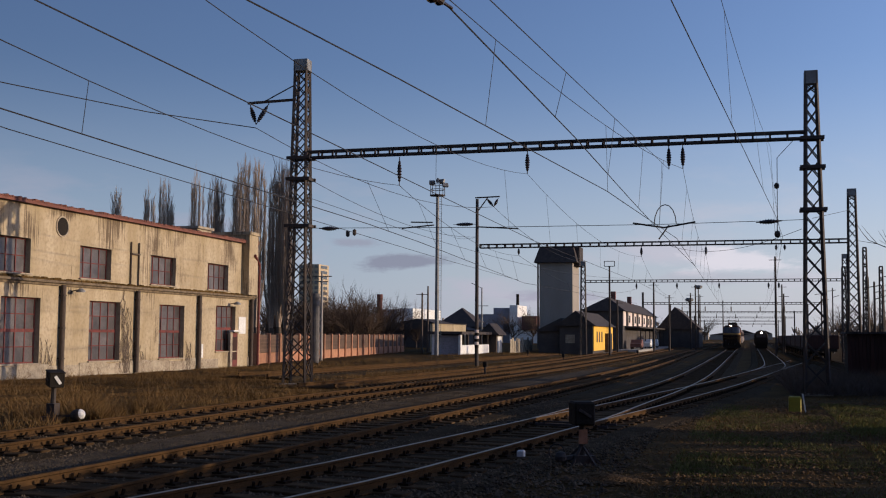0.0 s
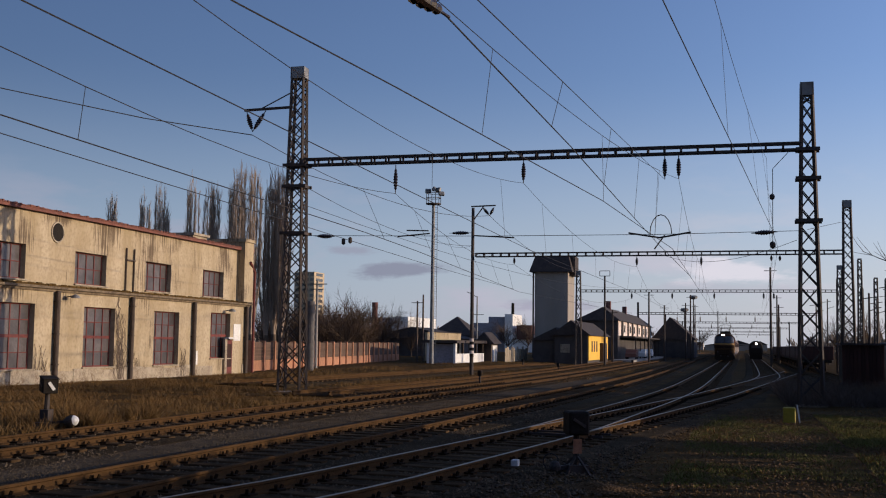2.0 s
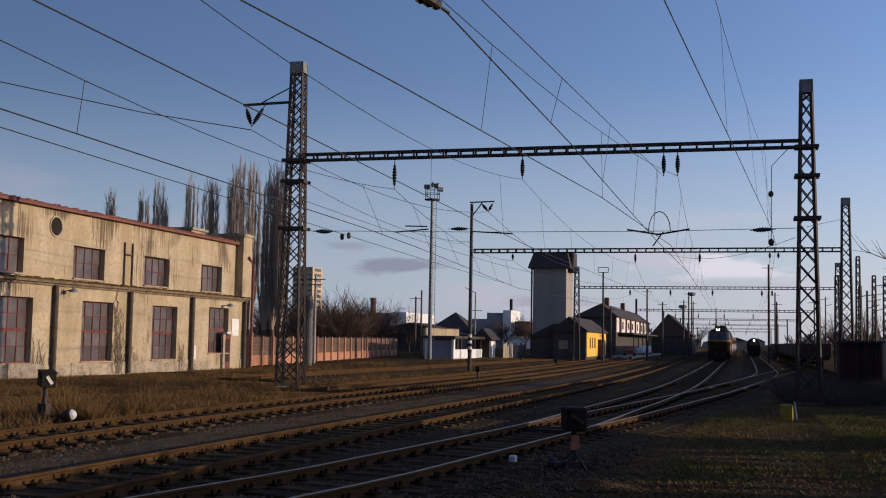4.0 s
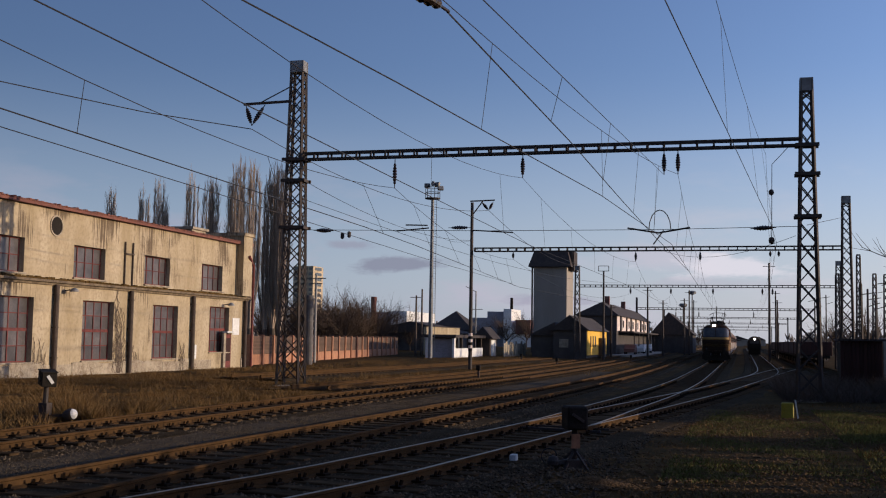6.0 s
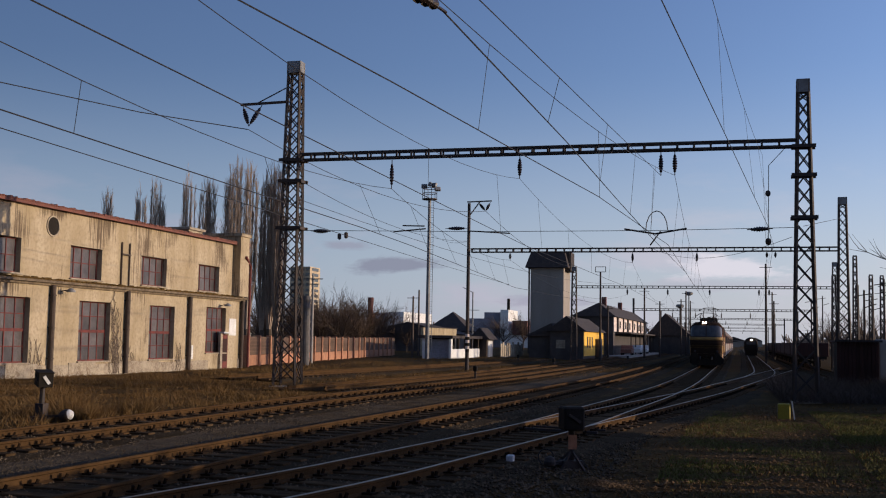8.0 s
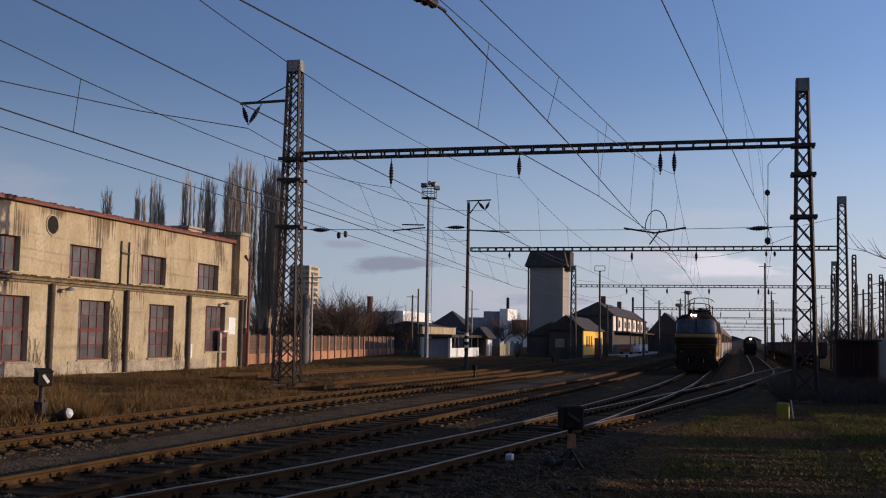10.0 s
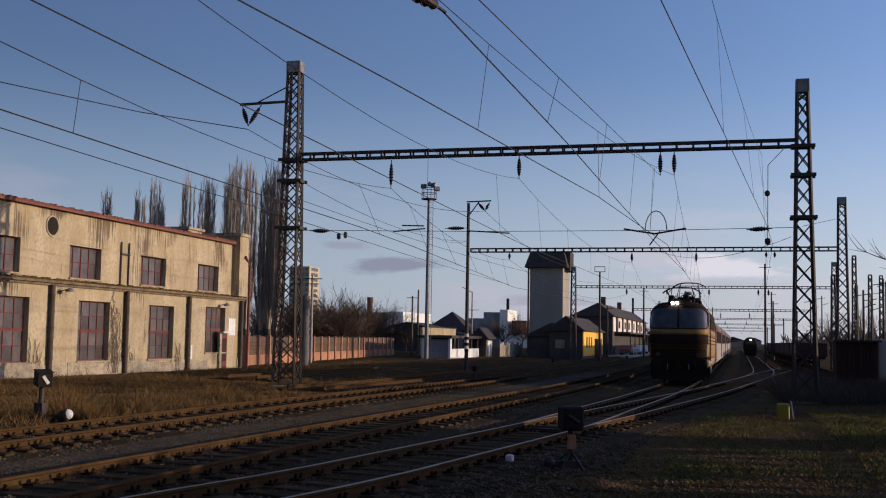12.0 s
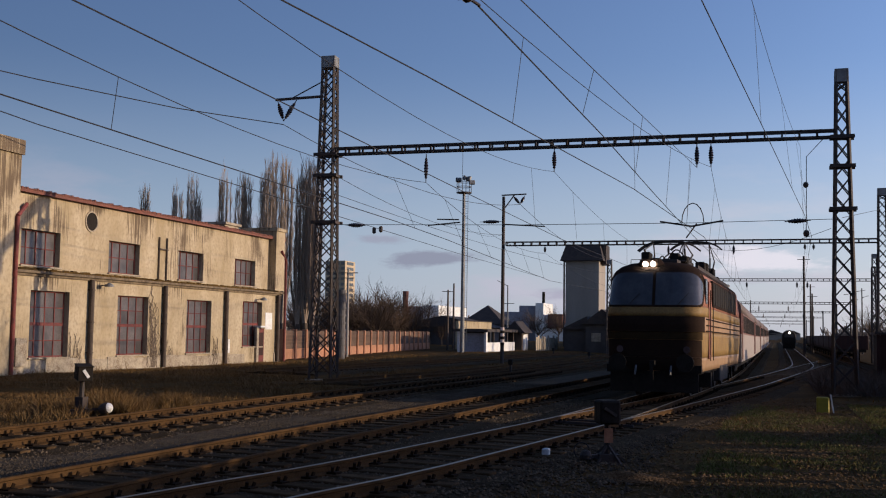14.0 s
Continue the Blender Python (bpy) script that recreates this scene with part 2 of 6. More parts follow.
M["loco_tan"] = mat("loco_tan", (0.36, 0.225, 0.125), (0.27, 0.165, 0.09), 0.6, scale=1.5, fine=25, bump=0.05, spec=0.2, c=(0.22, 0.13, 0.07))
# the yellow paint as it looks in shade on the nose
M["loco_yellow_shade"] = mat("loco_yellow_shade", (0.055, 0.034, 0.015), (0.03, 0.02, 0.011), 0.85, scale=3, fine=20, bump=0.05, spec=0.04)
M["lamp_on"] = mat("lamp_on", (0.9, 0.9, 0.85), (0.9, 0.9, 0.85), 0.3, bump=0, emit=(1.0, 0.95, 0.82), power=60)
M["windscreen"] = mat("windscreen", (0.060, 0.058, 0.058), (0.032, 0.031, 0.032), 0.16, scale=1.2, fine=5, bump=0, spec=0.6)
M["coach_pale"] = mat("coach_pale", (0.36, 0.30, 0.255), (0.28, 0.23, 0.195), 0.55, scale=1.2, fine=20, bump=0.05)
M["coach_red"] = mat("coach_red", (0.20, 0.085, 0.06), (0.15, 0.065, 0.048), 0.55, scale=1.2, fine=20, bump=0.05)
M["roof_grey"] = mat("roof_grey", (0.17, 0.125, 0.11), (0.12, 0.088, 0.078), 0.7, scale=1.2, fine=20)
M["boards_brown"] = mat("boards_brown", (0.05, 0.02, 0.014), (0.032, 0.015, 0.012), 0.85, scale=2, fine=30, per_object=0.25, streak=(6, 6, 0.6))
M["marker_yellow"] = mat("marker_yellow", (0.32, 0.25, 0.02), (0.24, 0.19, 0.02), 0.6, scale=5, fine=30)
M["flats"] = mat("flats", (0.50, 0.39, 0.25), (0.42, 0.33, 0.22), 0.9, scale=0.2, fine=3)
M["blue_wall"] = mat("blue_wall", (0.28, 0.275, 0.30), (0.22, 0.215, 0.24), 0.8, scale=0.4, fine=6)
M["brick_dark"] = mat("brick_dark", (0.17, 0.07, 0.055), (0.11, 0.05, 0.045), 0.9, scale=1, fine=12)
M["fence_grey"] = mat("fence_grey", (0.125, 0.078, 0.052), (0.085, 0.052, 0.036), 0.9, scale=2, fine=20, per_object=0.2)
M["plaster_pale"] = mat("plaster_pale", (0.74, 0.62, 0.54), (0.62, 0.51, 0.44), 0.9, scale=0.6, fine=8)
M["casing"] = mat("casing", (0.15, 0.14, 0.13), (0.10, 0.09, 0.085), 0.85, scale=3, fine=20)
M["litter"] = mat("litter", (0.16, 0.10, 0.052), (0.09, 0.056, 0.03), 0.95, scale=3, fine=9, bump=0, spec=0.02)
M["thicket"] = mat("thicket", (0.115, 0.078, 0.054), (0.075, 0.052, 0.036), 0.95, spec=0.03, scale=2, fine=9, bump=0)
M["poplar_twig"] = mat("poplar_twig", (0.35, 0.268, 0.20), (0.25, 0.19, 0.14), 0.95, scale=1, fine=9, bump=0)
M["bark"] = mat("bark", (0.13, 0.10, 0.078), (0.09, 0.068, 0.05), 0.9, spec=0.05, scale=3, fine=20)
M["twig"] = mat("twig", (0.23, 0.18, 0.14), (0.16, 0.125, 0.10), 0.9, scale=3, fine=10, bump=0)


# ---- mesh helpers ----
def box(bm, x0, x1, y0, y1, z0, z1):
    vs = [bm.verts.new(p) for p in ((x0, y0, z0), (x1, y0, z0), (x1, y1, z0), (x0, y1, z0), (x0, y0, z1), (x1, y0, z1), (x1, y1, z1), (x0, y1, z1))]
    for f in ((3, 2, 1, 0), (4, 5, 6, 7), (0, 1, 5, 4), (1, 2, 6, 5), (2, 3, 7, 6), (3, 0, 4, 7)):
        bm.faces.new([vs[i] for i in f])
    return vs


def tube(bm, p, q, r0, r1=None, seg=8, cap=True):
    p, q = Vector(p), Vector(q)
    r1 = r0 if r1 is None else r1
    d = (q - p).normalized()
    u = d.orthogonal().normalized()
    v = d.cross(u)
    ring = []
    for c, r in ((p, r0), (q, r1)):
        ring.append([bm.verts.new(c + (u * math.cos(k * math.tau / seg) + v * math.sin(k * math.tau / seg)) * r) for k in range(seg)])
    for k in range(seg):
        bm.faces.new((ring[0][k], ring[0][(k + 1) % seg], ring[1][(k + 1) % seg], ring[1][k]))
    if cap and seg > 2:
        bm.faces.new(ring[0][::-1])
        bm.faces.new(ring[1])


def bar(bm, p, q, w, h=None):
    """A square bar from p to q."""
    p, q, h = Vector(p), Vector(q), h or w
    d = (q - p).normalized()
    u = d.cross(Vector((0, 0, 1)))
    u = u.normalized() if u.length > 1e-4 else Vector((1, 0, 0))
    v = u.cross(d)
    a = [bm.verts.new(c + u * sx * w / 2 + v * sy * h / 2) for c in (p, q) for sx, sy in ((-1, -1), (1, -1), (1, 1), (-1, 1))]
    for f in ((3, 2, 1, 0), (4, 5, 6, 7), (0, 1, 5, 4), (1, 2, 6, 5), (2, 3, 7, 6), (3, 0, 4, 7)):
        bm.faces.new([a[i] for i in f])


def lathe(bm, prof, centre=(0, 0, 0), seg=12):
    """Turned shape: prof of (radius, z), round the upright axis."""
    rings = []
    for r, z in prof:
        rings.append([bm.verts.new((centre[0] + r * math.cos(k * math.tau / seg), centre[1] + r * math.sin(k * math.tau / seg), centre[2] + z)) for k in range(seg)])
    for a, b in zip(rings, rings[1:]):
        for k in range(seg):
            bm.faces.new((a[k], a[(k + 1) % seg], b[(k + 1) % seg], b[k]))
    bm.faces.new(rings[0][::-1])
    bm.faces.new(rings[-1])


def finish(name, bm, material, bevel=0.0):
    if bevel:
        bmesh.ops.bevel(bm, geom=bm.edges[:], offset=bevel, segments=1, affect="EDGES", clamp_overlap=True)
    bmesh.ops.recalc_face_normals(bm, faces=bm.faces[:])
    me = bpy.data.meshes.new(name)
    bm.to_mesh(me)
    bm.free()
    me.materials.append(M[material])
    return me


def part(name, bm, material, parent, label="", bevel=0.0, at=None):
    ob = new(name, finish(name, bm, material, bevel))
    ob.parent = parent
    if at is not None:
        ob.matrix_basis = at
    return tagged(ob, label)


def thing(name, label, category, group="", at=(0, 0, 0), rz=0.0, kind=""):
    ob = new(name)
    ob.matrix_basis = pose(*at, 0, 0, rz)
    return tagged(ob, label, category, group, kind)


def solid(name, bm, material, label, category, group="", at=(0, 0, 0), rz=0.0, kind="", bevel=0.0):
    ob = new(name, finish(name, bm, material, bevel))
    ob.matrix_basis = pose(*at, 0, 0, rz)
    return tagged(ob, label, category, group, kind)


def boxpart(name, parent, material, x0, x1, y0, y1, z0, z1, label="", bevel=0.0):
    bm = bmesh.new()
    box(bm, x0, x1, y0, y1, z0, z1)
    return part(name, bm, material, parent, label, bevel)


# ---- the plan: centre lines of the tracks, rail tops at z = 0 ----
GROUND = -0.22
C_LINE = [(-6.9, 6), (-5.75, 12), (-5.29, 14), (-5.0, 16), (-4.45, 20), (-3.95, 24), (-3.67, 28), (-3.45, 32), (-3.13, 38), (-2.91, 46), (-2.77, 56), (-2.72, 75), (-2.7, 100), (-2.65, 130), (-2.62, 200), (-2.62, 420)]
C2_LINE = [(-3.95, 24), (-3.1, 29.6), (-2.8, 32), (-2.05, 38), (-1.3, 45), (-0.42, 55), (0.5, 65), (1.33, 75), (1.82, 84), (2.02, 95), (2.1, 111), (2.2, 150), (2.3, 420)]
B_LINE = [(-8.35, 6), (-8.17, 13), (-8.06, 16.5), (-7.9, 20), (-7.73, 24), (-7.55, 28), (-7.36, 33), (-7.17, 40), (-7.13, 50), (-7.15, 76), (-7.6, 130), (-8, 420)]
A_LINE = [(-12.8, 6), (-12.63, 18), (-12.5, 25), (-12.28, 32), (-12.08, 40), (-12.1, 50), (-12.2, 83), (-12.6, 150), (-12.8, 420)]
D_LINE = [(-15.8, 39), (-15.7, 45), (-15.6, 60), (-16, 90), (-17.2, 150), (-17.4, 420)]
E_LINE = [(-22.2, 47), (-21.3, 75), (-21.0, 100), (-20.5, 118)]
F_LINE = [(6.6, 60), (6.6, 100), (6.8, 420)]
G_LINE = [(0.5, 65), (1.45, 75), (2.45, 85), (3.5, 95), (4.4, 104)]


def dip(x, y):
    """The yard sinks a little beyond the first portal, in the strip that holds the tracks."""
    z = float(np.interp(y, (30, 38, 48, 60, 72, 98), (0, -0.03, -0.11, -0.19, -0.24, -0.30)))
    w = min(1.0, max(0.0, (x + 24.0) / 7.0))
    return z * w * w * (3 - 2 * w)


class Way:
    """A smooth line through the given points, by length."""

    def __init__(self, pts):
        p = np.array(pts, float)
        ys = np.arange(p[0, 1], p[-1, 1] + 0.01, 0.5)
        m = np.gradient(p[:, 0], p[:, 1])
        out = []
        for y in ys:
            i = min(max(np.searchsorted(p[:, 1], y, "right") - 1, 0), len(p) - 2)
            h = p[i + 1, 1] - p[i, 1]
            s = (y - p[i, 1]) / h
            out.append((2 * s**3 - 3 * s**2 + 1) * p[i, 0] + (s**3 - 2 * s**2 + s) * h * m[i] + (3 * s**2 - 2 * s**3) * p[i + 1, 0] + (s**3 - s**2) * h * m[i + 1])
        self.x, self.y = np.array(out), ys
        self.s = np.concatenate(([0], np.cumsum(np.hypot(np.diff(self.x), np.diff(self.y)))))

    def at(self, s):
        return float(np.interp(s, self.s, self.x)), float(np.interp(s, self.s, self.y))

    def s_of(self, y):
        return float(np.interp(y, self.y, self.s))

    def turn(self, s):
        (x0, y0), (x1, y1) = self.at(s - 0.6), self.at(s + 0.6)
        return math.degrees(math.atan2(-(x1 - x0), y1 - y0))


LINES = {k: Way(v) for k, v in (("a", A_LINE), ("b", B_LINE), ("c", C_LINE), ("c2", C2_LINE), ("d", D_LINE), ("e", E_LINE), ("f", F_LINE), ("g", G_LINE))}


# ---- ground ----
def build_ground():
    rng = np.random.default_rng(3)
    bm = bmesh.new()
    xs = np.concatenate(([-2500, -900, -300, -120], np.arange(-60, 40.1, 1.25), [80, 200, 700, 2500]))
    ys = np.concatenate(([-400, -60, -10], np.arange(0, 90.1, 1.25), [100, 115, 130, 160, 200, 300, 500, 1000, 4000]))
    grid = []
    for y in ys:
        row = []
        for x in xs:
            z = GROUND + 0.05 * noise.noise((x * 0.35, y * 0.35, 0)) + 0.03 * noise.noise((x * 1.1, y * 1.1, 4))
            if x > 2 and y < 60:
                z += 0.12 * min(1, (x - 2) / 4) + 0.06 * noise.noise((x * 0.6, y * 0.6, 9))
            row.append(bm.verts.new((x, y, z - 0.03 + dip(x, y))))
        grid.append(row)
    for r0, r1 in zip(grid, grid[1:]):
        for i in range(len(xs) - 1):
            bm.faces.new((r0[i], r0[i + 1], r1[i + 1], r1[i]))
    for f in bm.faces:
        f.smooth = True
    return solid("ground", bm, "soil", "bare brown soil with dry grass and gravel", "ground", kind="structure")


def sweep(bm, way, prof, s0, s1, off, step=1.0, z=0.0):
    """Sweeps a closed profile of (across, up) along a way."""
    n = max(2, int((s1 - s0) / step) + 1)
    prev = None
    for s in np.linspace(s0, s1, n):
        x, y = way.at(s)
        a = radians(way.turn(s))
        low = z + dip(x, y)
        ring = [bm.verts.new((x + (off + u) * math.cos(a), y + (off + u) * math.sin(a), low + v)) for u, v in prof]
        if prev:
            for k in range(len(ring)):
                bm.faces.new((prev[k], prev[(k + 1) % len(ring)], ring[(k + 1) % len(ring)], ring[k]))
        else:
            bm.faces.new(ring)
        prev = ring
    bm.faces.new(prev[::-1])


RAIL = [(-0.07, -0.16), (0.07, -0.16), (0.07, -0.145), (0.012, -0.12), (0.012, -0.05), (0.036, -0.035), (0.036, -0.004), (-0.036, -0.004), (-0.036, -0.035), (-0.012, -0.05), (-0.012, -0.12), (-0.07, -0.145)]
HEAD = [(-0.03, -0.006), (0.03, -0.006), (0.026, 0.0), (-0.026, 0.0)]


def build_track(key, label, shiny, detail):
    way = LINES[key]
    tr = thing("railway_track", label, "railway track", "tracks")
    end = min(way.s[-1], 420)
    for off in (-0.7525, 0.7525):
        bm = bmesh.new()
        sweep(bm, way, RAIL, 0, end, off, 1.5)
        rail = part("rail", bm, "rail_rust", tr)
        bm = bmesh.new()
        sweep(bm, way, HEAD, 0, end, off, 1.5)
        part("running_surface", bm, "rail_shine" if shiny else "rail_rust", rail)
    bed = bmesh.new()
    rng = np.random.default_rng(len(key) + ord(key[0]))
    sweep(bed, way, [(-2.0, -0.30), (2.0, -0.30), (1.75, -0.19), (0.9, -0.165), (-0.9, -0.165), (-1.75, -0.19)], 0, end, 0, 0.8)
    for v in bed.verts:
        v.co.z += rng.uniform(-0.015, 0.015)
    bed_ob = solid("ballast_bed", bed, "ballast", "grey brown gravel ballast under a railway track", "ballast", kind="structure")
    bm = bmesh.new()
    box(bm, -1.25, 1.25, -0.125, 0.125, -0.26, -0.142)
    me = finish("sleeper", bm, "sleeper", 0.012)
    k = 0
    clips = bmesh.new()
    far = bmesh.new()
    for s in np.arange(0.3, min(end, 160), 0.62):
        x, y = way.at(s)
        a, low = radians(way.turn(s)), dip(x, y)
        if y < 60 and detail:
            for off in (-0.7525, 0.7525):
                for e in (-1, 1):
                    u = off + e * 0.12
                    for v in (-0.055, 0.055):
                        cx, cy = x + u * math.cos(a) - v * math.sin(a), y + u * math.sin(a) + v * math.cos(a)
                        bar(clips, (cx, cy, -0.145 + low), (cx + e * 0.02, cy + v * 0.5, -0.055 + low + rng.uniform(-0.012, 0.012)), 0.034)
                    cx, cy = x + u * math.cos(a), y + u * math.sin(a)
                    bar(clips, (cx - 0.075 * math.sin(-a), cy - 0.08, -0.128 + low), (cx + 0.075 * math.sin(-a), cy + 0.08, -0.128 + low), 0.15, 0.03)
        if k < detail:
            ob = new("sleeper", me)
            ob.parent = tr
            ob.matrix_basis = pose(x, y, low + rng.uniform(-0.004, 0.012), 0, 0, way.turn(s) + rng.uniform(-1.2, 1.2))
            k += 1
        else:
            bar(far, (x - 1.25 * math.cos(a), y - 1.25 * math.sin(a), -0.2 + low), (x + 1.25 * math.cos(a), y + 1.25 * math.sin(a), -0.2 + low), 0.25, 0.12)
    if far.verts:
        tagged(part("sleeper_run", far, "sleeper", tr), kind="stuff")
    else:
        far.free()
    if clips.verts:
        tagged(part("rail_fastening", clips, "bolt_dark", tr), kind="stuff")
    else:
        clips.free()
    return tr


# ---- catenary portals ----
def build_portal(y, x0, x1, z_beam, top0, top1, w0, w1=None, wide1=None, lattice0=True, lattice1=True, wide=1.1, label="", n_step=0.62):
    po = thing("catenary_portal", label, "catenary portal", "catenary portals", (0, y, 0))
    foot = GROUND + dip(0, y)
    for x, top, lat, wt, wb in ((x0, top0, lattice0, w0, wide), (x1, top1, lattice1, w1 or w0, wide1 or wide)):
        if not lat:
            bm = bmesh.new()
            tube(bm, (x, 0, foot - 0.3), (x, 0, top), 0.145, 0.11, 12)
            part("mast_tube", bm, "iron", po)
            continue
        base, head = wb / 2, wt / 2
        corner = lambda sx, sy, z: Vector((x + sx * (base + (head - base) * (z - GROUND) / (top - GROUND)), sy * (base + (head - base) * (z - GROUND) / (top - GROUND)) * 0.8, z))
        for sx in (-1, 1):
            for sy in (-1, 1):
                bm = bmesh.new()
                bar(bm, corner(sx, sy, foot), corner(sx, sy, top), 0.095)
                part("leg", bm, "iron", po)
        for (ax, ay), (bx, by) in (((-1, -1), (1, -1)), ((1, -1), (1, 1)), ((1, 1), (-1, 1)), ((-1, 1), (-1, -1))):
            bm = bmesh.new()
            z, k = GROUND + 0.2, 0
            while z < top - 0.7:
                f = (z - GROUND) / (top - GROUND)
                h = n_step * (1.4 - 0.45 * f)
                z2 = min(z + h, top - 0.5)
                bar(bm, corner(ax, ay, z), corner(bx, by, z2), 0.042, 0.042)
                bar(bm, corner(bx, by, z), corner(ax, ay, z2), 0.042, 0.042)
                z = z2
            tagged(part("lacing", bm, "iron", po), kind="stuff")
        boxpart("mast_cap", po, "grey_steel", x - head - 0.06, x + head + 0.06, -head * 0.8 - 0.06, head * 0.8 + 0.06, top - 0.5, top)
        boxpart("footing", po, "plinth", x - base - 0.12, x + base + 0.12, -base - 0.08, base + 0.08, foot - 0.4, foot + 0.03, "weathered concrete footing")
        if y < 60:
            for z in (z_beam - (1.1 if x == x0 else 1.3), z_beam - (3.1 if x == x0 else 2.9), z_beam - 0.2):
                h = base + (head - base) * (z - GROUND) / (top - GROUND) + 0.08
                bm = bmesh.new()
                for sy in (-1, 1):
                    box(bm, x - h - 0.12, x + h + 0.12, sy * h * 0.8 - 0.05, sy * h * 0.8 + 0.05, z, z + 0.13)
                for sx in (-1, 1):
                    box(bm, x + sx * h - 0.05, x + sx * h + 0.05, -h * 0.8 + 0.05, h * 0.8 - 0.05, z, z + 0.13)
                part("collar", bm, "iron", po)
    xa, xb = x0 + 0.25, x1 - 0.25
    for name, z in (("top_chord", z_beam + 0.125), ("bottom_chord", z_beam - 0.125)):
        for yy in (-0.2, 0.2):
            bm = bmesh.new()
            bar(bm, (xa, yy, z), (xb, yy, z), 0.07, 0.07)
            part(name, bm, "iron", po)
    bm = bmesh.new()
    n = int((xb - xa) / 0.62)
    for k in range(n + 1):
        xx = xa + (xb - xa) * k / n
        for yy in (-0.2, 0.2):
            bar(bm, (xx, yy, z_beam - 0.125), (xx, yy, z_beam + 0.125), 0.07)
        bar(bm, (xx, -0.2, z_beam - 0.125), (xx, 0.2, z_beam - 0.125), 0.05)
    tagged(part("batten_lacing", bm, "iron", po), kind="stuff")
    return po


# ---- the old workshop ----
def build_workshop():
    x = -30.64
    wk = thing("workshop_building", "long two-storey ochre rendered workshop with stained walls", "building")
    y0, y1, z0, z1 = 38.7, 64.7, GROUND - 0.2, 7.55
    upper = [(39.17 + 6.42 * k, 41.85 + 6.42 * k, 4.42, 5.97) for k in range(4)]
    lower = [(39.95 + 6.55 * k, 42.68 + 6.55 * k, 0.45, 3.36) for k in range(3)] + [(59.6, 62.2, 0.75, 3.48)]
    door = (61.45, 62.5, GROUND, 1.95)
    holes = upper + lower
    cuts_y = sorted({y0, y1, *[v for w in holes for v in w[:2]]})
    cuts_z = sorted({z0, z1, *[v for w in holes for v in w[2:]]})
    bm = bmesh.new()
    for a, b in zip(cuts_y, cuts_y[1:]):
        for c, d in zip(cuts_z, cuts_z[1:]):
            if not any(w[0] <= a and b <= w[1] and w[2] <= c and d <= w[3] for w in holes):
                box(bm, x - 0.55, x, a, b, c, d)
    bmesh.ops.remove_doubles(bm, verts=bm.verts[:], dist=0.0005)
    part("front_wall", bm, "render_wall", wk, "ochre render with dark water stains")
    bm = bmesh.new()
    box(bm, x - 11, x - 0.55, y1 - 0.4, y1, z0, z1)
    box(bm, x - 11, x - 10.6, y0, y1 - 0.4, z0, z1)
    part("rear_walls", bm, "render_wall", wk)
    # plinth of rough stone blocks, broken by the door
    rng = random.Random(4)
    yy = y0
    while yy < y1 - 0.1:
        w = min(rng.uniform(0.9, 2.4), y1 - yy)
        if not (yy + w > 61.3 and yy < 62.6):
            boxpart("plinth_stone", wk, "plinth", x - 0.02, x + rng.uniform(0.035, 0.055), yy + 0.002, yy + w - 0.002, z0, rng.uniform(0.26, 0.42), bevel=0.015)
        yy += w
    bm = bmesh.new()
    box(bm, x - 11.1, x + 0.22, y0, y1 + 0.15, z1, z1 + 0.07)
    box(bm, x + 0.1, x + 0.26, y0, y1 + 0.15, z1 - 0.06, z1 + 0.12)
    part("roof", bm, "roof_tile", wk, "red brown tin roof edge")
    bm = bmesh.new()
    for k in range(150):
        a = y0 + (y1 - y0) * k / 150
        b = a + rng.uniform(0.08, 0.19)
        box(bm, x - 0.25, x + 0.29, a, b, z1 + 0.07, z1 + 0.10 + rng.uniform(0.0, 0.07))
    tagged(part("ridge_tiles", bm, "roof_tile", wk), kind="stuff")
    boxpart("inside_floor", wk, "concrete", x - 10.6, x - 0.55, y0, y1 - 0.4, 3.7, 3.9)
    bm = bmesh.new()
    box(bm, x, x + 0.10, y0, y1 + 0.1, 3.96, 4.08)
    box(bm, x, x + 0.24, y0, y1 + 0.1, 4.08, 4.19)
    part("string_course", bm, "ledge", wk, "weathered projecting ledge")
    bm = bmesh.new()
    for k in range(900):
        a = rng.uniform(y0 + 0.2, y1 - 0.6)
        s = rng.uniform(0.05, 0.14)
        box(bm, x + 0.01, x + 0.01 + s, a, a + s * 2, 4.19, 4.19 + s * rng.uniform(0.4, 1.0))
    tagged(part("moss", bm, "soil", wk, "dark moss and debris on the ledge"), kind="stuff")
    for k, (a, b, c, d) in enumerate(holes):
        cols, rows = 4, (2 if k < 4 else 4)
        w = new("window", None)
        w.parent = wk
        bm = bmesh.new()
        t, xf = 0.06, x - 0.30
        box(bm, xf - 0.04, xf + 0.04, a, b, c, c + t)
        box(bm, xf - 0.04, xf + 0.04, a, b, d - t, d)
        box(bm, xf - 0.04, xf + 0.04, a, a + t, c + t, d - t)
        box(bm, xf - 0.04, xf + 0.04, b - t, b, c + t, d - t)
        for i in range(1, cols):
            yy = a + (b - a) * i / cols
            box(bm, xf - 0.035, xf + 0.035, yy - 0.028, yy + 0.028, c + t, d - t)
        for j in range(1, rows):
            zz = c + (d - c) * j / rows
            g = 0.07 if (rows == 4 and j == 2) else 0.022
            for i in range(cols):
                box(bm, xf - 0.03, xf + 0.03, a + (b - a) * i / cols + 0.028, a + (b - a) * (i + 1) / cols - 0.028, zz - g, zz + g)
        part("window_frame", bm, "frame_red", w)
